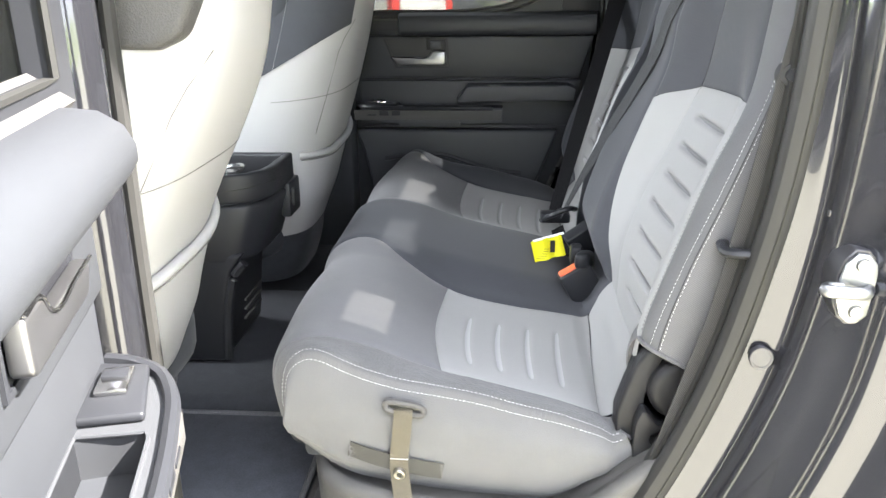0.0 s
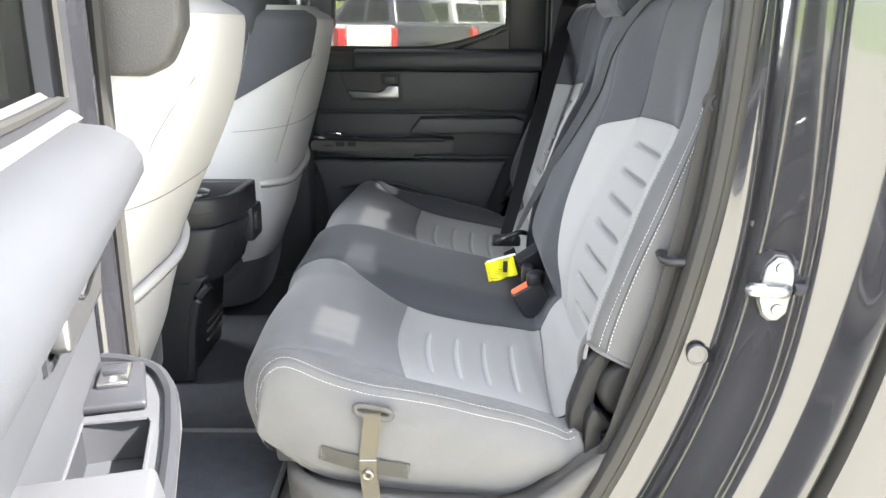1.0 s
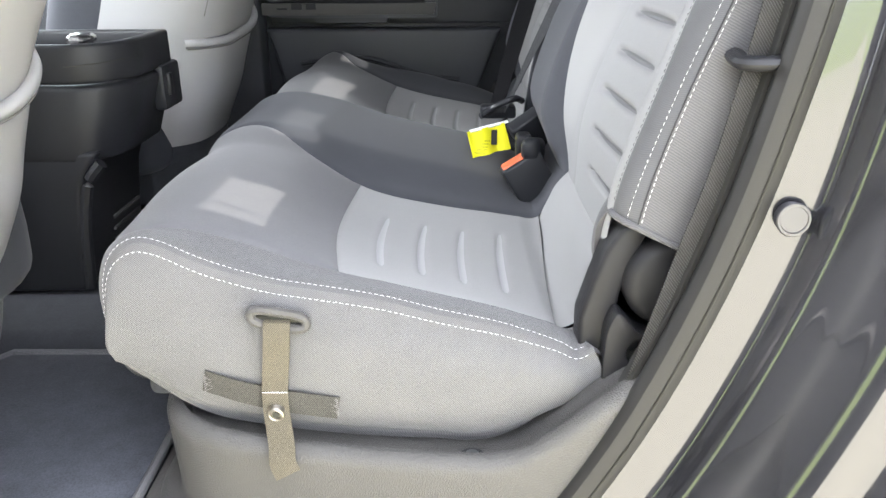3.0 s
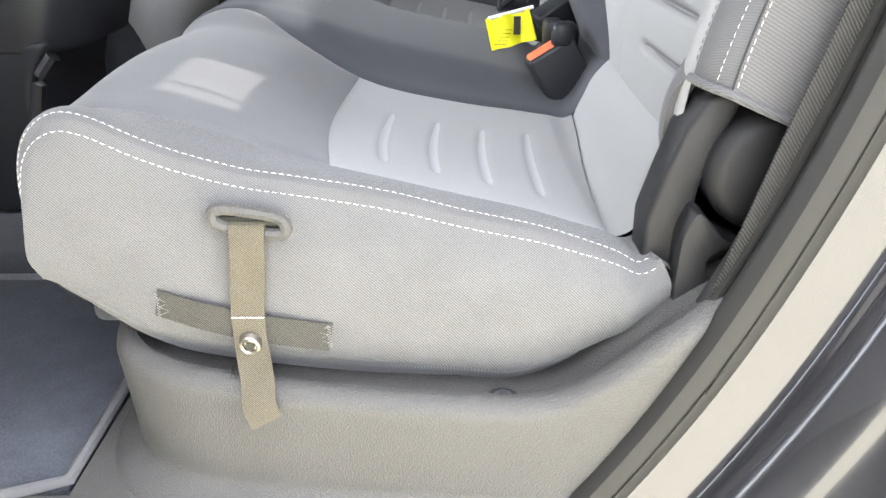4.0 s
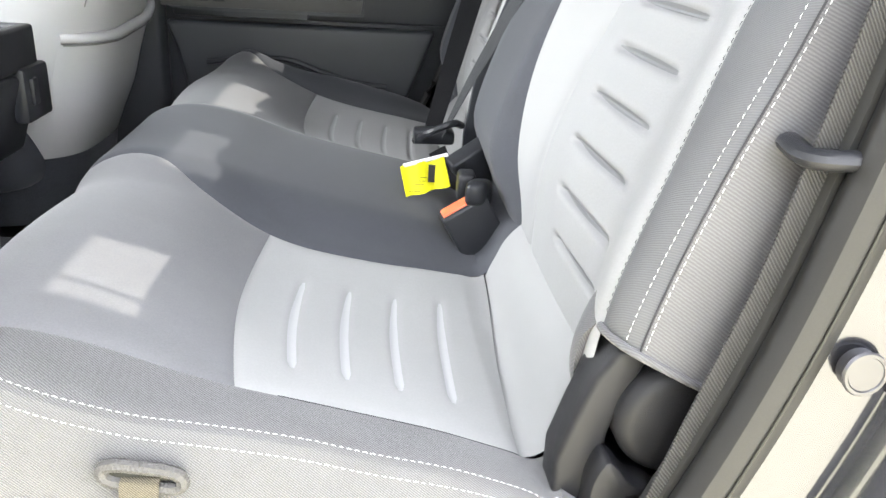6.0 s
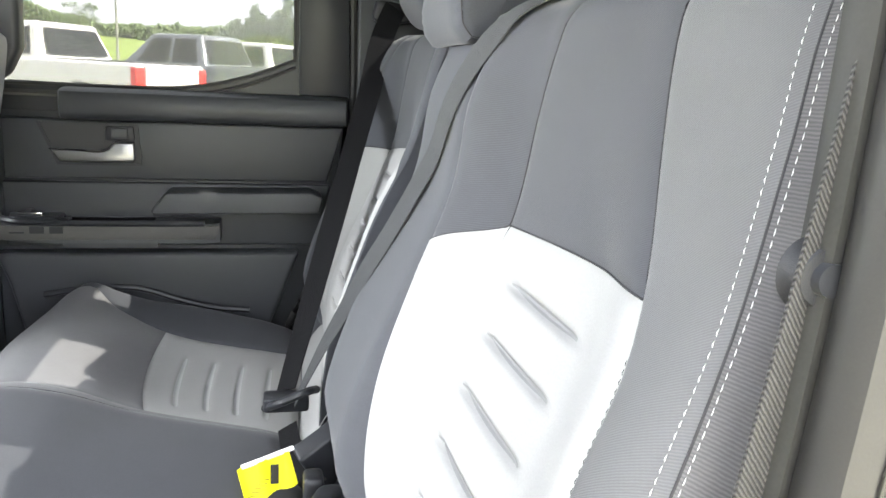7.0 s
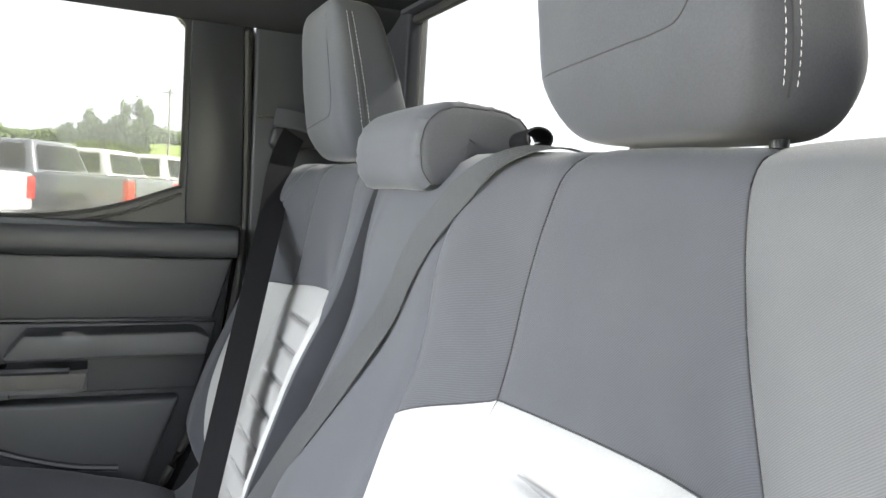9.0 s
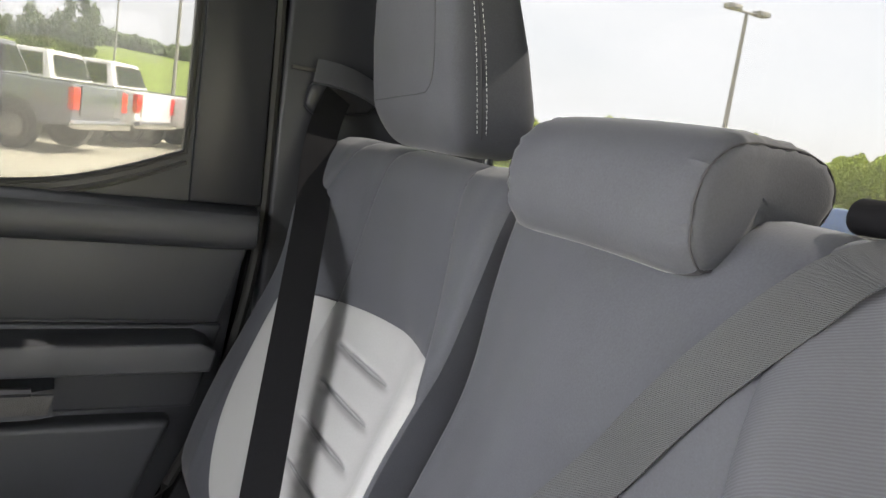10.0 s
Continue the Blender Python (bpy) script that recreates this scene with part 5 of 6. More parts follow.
def middle_headrest():
    t = thing("headrest", "low charcoal rolled headrest over the middle seat", "headrest", "rear headrests", (0.43, 1.70, 1.69))
    # section of the roll: a rounded nose hanging over the front of the backrest, a flat tail lying on its top
    loop = smooth_path([(x, 0, z) for x, z in ((0.330, 1.718), (0.336, 1.743), (0.352, 1.761), (0.375, 1.770), (0.41, 1.770), (0.445, 1.765), (0.468, 1.754), (0.478, 1.735), (0.466, 1.711), (0.435, 1.706), (0.405, 1.703), (0.385, 1.690), (0.368, 1.674), (0.352, 1.671), (0.338, 1.684), (0.330, 1.718))], 64)[:-1]
    heart = Vector((0.392, 0, 1.731))
    y_near, y_far = 1.584, 1.806

    def ring(side, depth, shrink, pucker):
        """One section near an end: depth in from the end face, drawn in towards the heart."""
        y = y_near + depth if side < 0 else y_far - depth
        out = []
        for k, p in enumerate(loop):
            d = p - heart
            fold = pucker * (math.sin(k * 2.1) + 0.6 * math.sin(k * 3.3 + 1))
            q = heart + d * (1 - (shrink + fold) / d.length)
            out.append(Vector((q.x, y, q.z)))
        return out
    steps = [(0.0, 0.028, 0.0), (0.0005, 0.018, 0.0004), (0.002, 0.011, 0.0010), (0.004, 0.0085, 0.0012), (0.006, 0.0060, 0.0012), (0.011, 0.0030, 0.0010), (0.019, 0.0010, 0.0006), (0.032, 0.0, 0.0)]
    rings = [ring(-1, *q) for q in steps]
    rings += [[Vector((p.x, lerp(y_near + 0.032, y_far - 0.032, k / 10), p.z + 0.0015 * math.sin(math.pi * k / 10))) for p in loop] for k in range(1, 10)]
    rings += [ring(1, *q) for q in steps[::-1]]
    bm = bmesh.new()
    grid = [[bm.verts.new(p) for p in row] for row in rings]
    n = len(loop)
    for a, b in zip(grid, grid[1:]):
        for k in range(n):
            bm.faces.new((a[k], a[(k + 1) % n], b[(k + 1) % n], b[k]))
    for row, y in ((grid[0], y_near - 0.0015), (grid[-1], y_far + 0.0015)):
        inner = [bm.verts.new(heart.lerp(v.co, 0.5)) for v in row]
        for v in inner:
            v.co.y = y
        for k in range(n):
            bm.faces.new((row[k], row[(k + 1) % n], inner[(k + 1) % n], inner[k]))
        bm.faces.new(inner)
    bmesh.ops.recalc_face_normals(bm, faces=bm.faces)
    part("pad", bm, FAB_DARK, t, "charcoal fabric roll")
    for side in (-1, 1):
        part("end_seam", tube(bmesh.new(), ring(side, 0.004, 0.0080, 0.0), 0.0010, 6, closed=True, up=(0, 1, 0)), CORD, t)
    return t


middle_headrest()


# ---- seat belts and buckles ----
def belt(name, label, points, sides, width, mat, n=50):
    t = thing(name, label, "seat belt", "rear belts", points[0])
    path = smooth_path(points, n)
    if isinstance(sides, list):
        at = [0.0]
        for a, b in zip(points, points[1:]):
            at.append(at[-1] + (Vector(b) - Vector(a)).length)
        if len(sides) != len(points):
            at = list(range(len(sides)))
        f = spline([(d / at[-1], *s) for d, s in zip(at, sides)])
        sides = [tuple(f(k / n)) for k in range(n + 1)]
    part("webbing", ribbon(bmesh.new(), path, sides, width), mat, t)
    return t


far_belt = belt("seat_belt", "black webbing shoulder belt over the single rear seat", [(0.392, 2.412, 1.775), (0.378, 2.40, 1.748), (0.319, 2.26, 1.591), (0.260, 2.12, 1.434), (0.201, 1.98, 1.277), (0.150, 1.858, 1.14)], [(0.9, 0.25, 0.1), (0.85, -0.4, 0.2), (0.75, -0.6, 0.2), (0.6, -0.6, 0.5)], 0.048, BELT)
part("tongue", rounded_box((0.115, 1.825, 1.115), (0.185, 1.865, 1.140), 0.006), PLASTIC_SATIN, far_belt)
mid_run = [(1.80, 1.444), (1.765, 1.462), (1.73, 1.481), (1.70, 1.498)]
mid_points = [back_at(s, y, -0.004) for s, y in mid_run]
mid_sides = [(0.75, 0.65, 0.0), (0.55, 0.83, 0.05), (0.35, 0.90, 0.25), (0.20, 0.90, 0.38)]
buckle_end = Vector((0.202, 1.790, 1.235))
for k in (0.06, 0.12, 0.18, 0.25, 0.33, 0.45, 0.58, 0.70, 0.85):
    # the webbing runs straight to the buckle, lying on the cloth where that stands proud of the line
    p = mid_points[3].lerp(buckle_end, k)
    low, high = 1.15, 1.74
    for _ in range(24):
        s = (low + high) / 2
        low, high = (s, high) if back_at(s, p.y).z < p.z else (low, s)
    mid_points.append(Vector((min(p.x, back_at(low, p.y).x - 0.0065), p.y, p.z)))
    mid_sides.append((-0.12, 0.88, 0.46))
mid_points += [buckle_end, Vector((0.165, 1.832, 1.135))]
mid_sides += [(0.0, 0.92, 0.40), (0.1, 0.95, 0.15)]
mid_belt = belt("seat_belt", "grey webbing belt across the middle backrest", mid_points, mid_sides, 0.036, BELT_GREY, 80)
sleeve = [(0.430 + 0.015 * math.cos(q), 1.518, 1.728 + 0.0105 * math.sin(q)) for q in [2 * math.pi * k / 24 for k in range(25)]]
part("belt_loop", ribbon(bmesh.new(), sleeve, (0.15, 1.0, -0.05), 0.044, 0.002), BELT, mid_belt, "black webbing sleeve")
near_belt = belt("seat_belt", "dark grey flecked webbing belt hanging beside the outboard bolster", [(0.378, 0.970, 1.72), (0.352, 0.966, 1.56), (0.322, 0.964, 1.37), (0.302, 0.963, 1.26), (0.278, 0.963, 1.17), (0.250, 0.965, 1.06), (0.238, 0.976, 1.0)], [(0.95, 0.25, 0.0), (0.95, 0.2, 0.0)], 0.046, BELT_NEAR)
part("belt_hook", tube(bmesh.new(), smooth_path([(0.296, 0.985, 1.350), (0.297, 0.958, 1.347), (0.318, 0.950, 1.348), (0.345, 0.953, 1.352)], 20), 0.0085, 10, flat=0.75), PLASTIC_BLACK, near_belt, "black belt hook")

guide = thing("belt_guide", "black plastic shoulder belt guide on the rear pillar", "belt guide", at=(0.40, 2.43, 1.76))
part("cover", prism([(0.345, 1.752), (0.352, 1.786), (0.375, 1.800), (0.440, 1.798), (0.470, 1.778), (0.455, 1.752), (0.40, 1.742), (0.365, 1.738)], 2.425, 2.448, "y", 0.008, 4), PLASTIC_BLACK, guide)
tongue = [Vector((lerp(0.352, 0.470, k / 14), 2.428 - 0.030 * math.sin(math.pi * (0.15 + 0.7 * k / 14)), 1.806 - 0.030 * (k / 14) ** 2)) for k in range(15)]
part("slot_lip", ribbon(bmesh.new(), tongue, (0.0, -0.55, -0.85), 0.042, 0.006), PLASTIC, guide, "curved grey belt lip")
part("slot_line", rounded_box((0.322, 2.440, 1.806), (0.385, 2.4475, 1.812), 0.001), INK, guide)


def buckle(label, at, lean, turn, button):
    t = thing("belt_buckle", label, "seat belt buckle", "rear buckles", at)
    m = Matrix.Translation(at) @ Euler((radians(lean[0]), radians(lean[1]), radians(turn))).to_matrix().to_4x4()
    part("housing", rounded_box((-0.034, -0.017, -0.085), (0.034, 0.017, 0.0), 0.005, 3), PLASTIC_SATIN, t, m=m)
    if button:
        part("release_button", rounded_box((-0.030, -0.012, -0.006), (0.030, 0.012, 0.0035), 0.003, 3), ORANGE, t, "orange-red release button", m=m)
    return t


buckle("black belt buckle with an orange-red release button", (0.165, 1.515, 1.118), (0, -30), 8, True)
buckle("upright black buckle behind the warning tag", (0.185, 1.655, 1.155), (12, -32), 12, False)
lump = thing("belt_stalk", "glossy black rounded belt stalk beside the buckle", "belt stalk", "rear buckles", (0.185, 1.52, 1.12))
part("boot", pillow((0.190, 1.535, 1.128), (0.017, 0.040, 0.020), 0.6, 0.6, 16, 24, lambda p: Vector((p.x + 0.25 * p.y, p.y, p.z - 0.25 * p.y))), PLASTIC_SATIN, lump)
part("collar", pillow((0.178, 1.585, 1.122), (0.013, 0.018, 0.022), 0.4, 0.4, 12, 20), PLASTIC_BLACK, lump)
part("stalk_webbing", ribbon(bmesh.new(), smooth_path([(0.185, 1.60, 1.115), (0.170, 1.64, 1.112), (0.155, 1.70, 1.118), (0.150, 1.76, 1.125)], 16), (0.8, 0.2, 0.5), 0.030), BELT, lump)
part("tongue_loop", tube(bmesh.new(), smooth_path([(0.118, 1.842, 1.118), (0.145, 1.800, 1.146), (0.178, 1.800, 1.160), (0.196, 1.832, 1.150)], 18), 0.0065, 8), PLASTIC_SATIN, lump, "black belt tongue bar")
tag = thing("warning_tag", "yellow folded warning tag with tiny black print", "tag", at=(0.13, 1.63, 1.10))
bm = bmesh.new()
path = smooth_path([(0.095, 1.600, 1.098), (0.100, 1.612, 1.128), (0.112, 1.622, 1.137), (0.130, 1.628, 1.140), (0.150, 1.632, 1.146)], 16)
ribbon(bm, [(0.090 + 0.065 * k / 12, 1.612 + 0.022 * k / 12 + 0.004 * math.sin(k), 1.116 + 0.012 * k / 12) for k in range(13)], (0.1, 0.35, 1.0), 0.046, 0.001)
part("sheet", bm, LABEL, tag)
part("fold", tube(bmesh.new(), [(0.090 + 0.065 * k / 12, 1.620 + 0.022 * k / 12, 1.1385 + 0.012 * k / 12) for k in range(13)], 0.004, 8, flat=0.7), LABEL_WHITE, tag)
for k in range(5):
    part("print_bar", rounded_box((0.098 + 0.004 * k, 1.6085 + 0.001 * k, 1.103 + 0.005 * k), (0.116 + 0.002 * k, 1.6091 + 0.001 * k, 1.1036 + 0.005 * k), 0.0), INK, tag)
part("print_block", rounded_box((0.126, 1.6145, 1.116), (0.136, 1.6165, 1.142), 0.0), INK, tag)


# ---- seat base, hinge covers and strap ----
base = thing("under_seat_storage_box", "grey grained plastic storage box under the rear seat", "storage box", at=(0.0, 1.0, 0.86))
rim_z = spline([(-0.26, 0.984), (-0.20, 0.980), (-0.10, 0.974), (0.05, 0.967), (0.10, 0.967), (0.125, 0.973), (0.155, 0.992), (0.20, 1.028), (0.25, 1.062), (0.30, 1.085)])
wall_line = smooth_path([(-0.250, 1.20, 0), (-0.260, 1.11, 0), (-0.258, 1.055, 0), (-0.240, 1.005, 0), (-0.205, 0.975, 0), (-0.13, 0.955, 0), (-0.03, 0.945, 0), (0.08, 0.940, 0), (0.18, 0.941, 0), (0.30, 0.952, 0)], 80)


def wall_place(u):
    """Plan point and outward direction of the box's wall."""
    k = min(max(u, 0), 1) * 80
    a = int(min(k, 79))
    p = wall_line[a].lerp(wall_line[a + 1], k - a)
    d = (wall_line[min(a + 2, 80)] - wall_line[max(a - 1, 0)]).normalized()
    return p, Vector((d.y, -d.x, 0))


def base_wall(u, v):
    """v: 0 on the ledge under the cushion, 0.18 to 0.42 round the rim, 1 on the floor."""
    p, out = wall_place(u)
    z = rim_z(p.x)
    r = 0.016
    if v < 0.18:
        w = v / 0.18
        return p + out * lerp(-0.07, -r - 0.001, w) + Vector((0, 0, z - lerp(0.016, 0.004, step_up(p.x, 0.10, 0.18)) + lerp(0.018, 0.006, step_up(p.x, 0.10, 0.18)) * step_up(w, 0.80, 1.0)))
    if v < 0.42:
        a = (v - 0.18) / 0.24 * math.pi / 2
        return p + out * (r * math.sin(a) - r) + Vector((0, 0, z + 0.002 - r + r * math.cos(a)))
    w = (v - 0.42) / 0.58
    return p + out * (-0.006 * w + 0.030 * step_up(w, 0.72, 1.0) ** 2) + Vector((0, 0, lerp(z - 0.014, 0.852, w)))


sheet("side_wall", base_wall, 80, 40, PLASTIC_GREY, base, "grained side wall with a rounded rim", crowd=0.0)
sheet("front_wall", lambda u, v: Vector((-0.250 + 0.02 * v, lerp(1.19, 2.40, u), lerp(0.982, 0.845, v))), 30, 6, PLASTIC_SOFT, base)
sheet("foot", lambda u, v: Vector((lerp(-0.292, 0.10, u), lerp(1.42, 0.89, v), 0.853 - 0.012 * step_up(v, 0.9, 1))), 24, 8, PLASTIC_GREY, base)
stud = thing("seat_bolt", "dark steel seat mounting bolt in its recess", "bolt", at=(0.073, 0.955, 0.982))
part("head", disc(bmesh.new(), (0.078, 0.966, 0.956), (0, 0, 1), 0.0075, 0.008, 18), CHROME_DARK, stud)
part("recess_rim", ring(bmesh.new(), (0.078, 0.966, 0.955), (0, 0, 1), 0.0115, 0.003, 18, 6), PLASTIC_BLACK, stud)

hinge = thing("recliner_cover", "black plastic recliner cover beside the rear seat", "seat hinge cover", at=(0.25, 1.02, 1.0))
part("arm_cover", prism([(0.187, 1.020), (0.186, 1.088), (0.197, 1.128), (0.208, 1.162), (0.222, 1.184), (0.238, 1.190), (0.246, 1.178), (0.232, 1.146), (0.224, 1.115), (0.222, 1.085), (0.262, 1.07), (0.300, 1.05), (0.305, 1.01), (0.21, 0.985)], 1.012, 1.052, "y", 0.005, 3), PLASTIC_HINGE, hinge)


def drum(cx, cz, radius, y_face, depth, edge=0.014, seg=44):
    """A round cover with a softly rounded rim and a slightly domed face."""
    bm = bmesh.new()
    prof = [(radius, y_face + depth), (radius, y_face + edge)] + [(radius - edge + edge * math.cos(a), y_face + edge - edge * math.sin(a)) for a in [math.pi / 2 * k / 6 for k in range(1, 7)]] + [(radius * 0.4, y_face - 0.0025), (0.0006, y_face - 0.003)]
    rows = [[bm.verts.new((cx + r * math.cos(q), y, cz + r * math.sin(q))) for q in [2 * math.pi * k / seg for k in range(seg)]] for r, y in prof]
    for a, b in zip(rows, rows[1:]):
        for k in range(seg):
            bm.faces.new((a[k], a[(k + 1) % seg], b[(k + 1) % seg], b[k]))
    bm.faces.new(rows[-1])
    return bm


part("round_cover", drum(0.272, 1.130, 0.047, 0.998, 0.06), PLASTIC_HINGE, hinge)
HOLE = Vector((0.243, 1.062))
lug_line = smooth_path([(0.208, 1.012, 0), (0.208, 1.058, 0), (0.212, 1.094, 0), (0.219, 1.106, 0), (0.228, 1.098, 0), (0.238, 1.086, 0), (0.258, 1.078, 0), (0.272, 1.062, 0), (0.276, 1.030, 0), (0.245, 1.004, 0), (0.208, 1.012, 0)], 48)[:-1]
lug_in = []
for p in lug_line:
    q = (Vector((p.x, p.y)) - HOLE).normalized()
    lug_in.append((HOLE.x + 0.0135 * q.x, HOLE.y + 0.0135 * q.y))
bm = loop_prism([(p.x, p.y) for p in lug_line], lug_in, 0.988, 1.016, None)
bmesh.ops.recalc_face_normals(bm, faces=bm.faces)
bmesh.ops.bevel(bm, geom=[e for e in bm.edges if e.calc_face_angle(0) > 0.7], offset=0.003, segments=2, profile=0.5, affect="EDGES", clamp_overlap=True)
lug = part("lug", bm, PLASTIC_HINGE, hinge, "black lug with a round hole")
part("pin", disc(bmesh.new(), (0.244, 1.012, 1.061), (0, 1, 0), 0.0085, 0.010, 20, 0.007), PLASTIC_SATIN, lug)
for yy, xx, zz in ((1.365, 0.240, 1.112), (1.075, 0.216, 1.090)):
    anchor = thing("child_seat_anchor", "black child-seat anchor slot in the seat crease", "anchor slot", "anchors", (xx, yy, zz))
    part("bezel", ring(bmesh.new(), (xx, yy, zz), (-0.6, 0, 0.8), 0.014, 0.004, 20, 8), PLASTIC_SATIN, anchor)
    part("slot", disc(bmesh.new(), (xx + 0.002, yy, zz - 0.002), (-0.6, 0, 0.8), 0.012, 0.004, 20), INK, anchor)

# pull strap on the side of the cushion
FACE = 0.9815
strap = thing("pull_strap", "taupe webbing pull strap with a metal snap", "strap", at=(-0.11, FACE, 1.11))
bezel_loop = []
for k in range(36):
    q = 2 * math.pi * k / 36
    a = 0.0265 * math.copysign(abs(math.cos(q)) ** 0.55, math.cos(q))
    b = 0.0080 * math.copysign(abs(math.sin(q)) ** 0.7, math.sin(q))
    bezel_loop.append((-0.1085 + a, FACE - 0.002, 1.1045 - 0.16 * a + b))
bezel = part("bezel", tube(bmesh.new(), bezel_loop, 0.0048, 8, closed=True, up=(0, 1, 0)), PLASTIC_GREY, strap, "grey plastic slot surround")
part("slot", rounded_box((-0.131, FACE - 0.002, 1.1005), (-0.087, FACE + 0.006, 1.1085), 0.002), INK, bezel)
hang = smooth_path([(-0.109, FACE + 0.004, 1.1035), (-0.1095, FACE - 0.006, 1.103), (-0.110, FACE - 0.009, 1.092), (-0.1135, FACE - 0.008, 1.060), (-0.117, FACE - 0.008, 1.028), (-0.117, FACE - 0.010, 1.010), (-0.114, FACE - 0.018, 0.994), (-0.110, FACE - 0.030, 0.976), (-0.109, FACE - 0.037, 0.966), (-0.103, FACE - 0.042, 0.954)], 48)
part("webbing", ribbon(bmesh.new(), hang, (1, -0.05, 0.0), 0.0260, 0.0018), STRAP, strap)
part("thread", rounded_box((-0.1295, FACE - 0.0103, 1.0279), (-0.1045, FACE - 0.0095, 1.0284), 0.0), STITCH, strap)
snap = part("snap", disc(bmesh.new(), (-0.1165, FACE - 0.0130, 1.0065), (0, -1, -0.15), 0.0092, 0.004, 24, 0.0080), BRASS, strap, "nickel snap fastener")
part("snap_ring", ring(bmesh.new(), (-0.1165, FACE - 0.0152, 1.006), (0, -1, -0.15), 0.0066, 0.0021, 24, 8), BRASS, snap)
part("snap_hole", disc(bmesh.new(), (-0.1165, FACE - 0.0155, 1.006), (0, -1, -0.15), 0.0038, 0.001, 16), INK, snap)
keeper = thing("keeper_band", "olive-grey webbing keeper band sewn on the cushion side", "webbing band", at=(-0.12, FACE, 1.02))
part("webbing", ribbon(bmesh.new(), smooth_path([(-0.190, FACE + 0.003, 1.0345), (-0.155, FACE - 0.0025, 1.0255), (-0.120, FACE - 0.0045, 1.0175), (-0.085, FACE - 0.0045, 1.011), (-0.056, FACE - 0.003, 1.006)], 24), (-0.2, 0, 1), 0.0245, 0.002), STRAP_DARK, keeper)
for x, z in ((-0.184, 1.033), (-0.062, 1.007)):
    for side in (-0.0048, 0.0048):
        rows = [Vector((x + side + 0.0012 * (1 if k % 2 else -1), FACE - 0.004 + (0.005 if x < -0.15 else 0.0), z - 0.010 + 0.020 * k / 16)) for k in range(17)]
        part("bar_tack", tube(bmesh.new(), rows, 0.0005, 5), SEAM_PALE, keeper)
    rows = [Vector((x - 0.004 + 0.008 * (k % 2), FACE - 0.004 + (0.005 if x < -0.15 else 0.0), z - 0.009 + 0.018 * k / 5)) for k in range(6)]
    part("bar_tack", tube(bmesh.new(), rows, 0.0005, 5), SEAM_PALE, keeper)

# carpet mat on the floor
mat_pts = [(-0.300, 0.985), (-0.305, 1.30), (-0.36, 1.36), (-0.62, 1.36), (-0.66, 1.30), (-0.66, 0.99), (-0.60, 0.965), (-0.36, 0.962)]
mat_thing = thing("floor_mat", "blue-grey carpet floor mat with piped edge", "floor mat", at=(-0.5, 1.15, CAB_FLOOR))
part("mat", prism(mat_pts, CAB_FLOOR - 0.002, CAB_FLOOR + 0.014, "z", 0.003, 2), MAT_CARPET, mat_thing)
part("piping", tube(bmesh.new(), [(x, y, CAB_FLOOR + 0.014) for x, y in mat_pts], 0.0060, 8, closed=True, up=(0, 0, 1)), MAT_PIPING, mat_thing, "dark piped edge")


# ---- front seats and console ----
front_back = spline([(0.90, -0.56), (1.05, -0.495), (1.20, -0.452), (1.32, -0.412), (1.45, -0.372), (1.58, -0.338), (1.68, -0.322), (1.74, -0.325)])


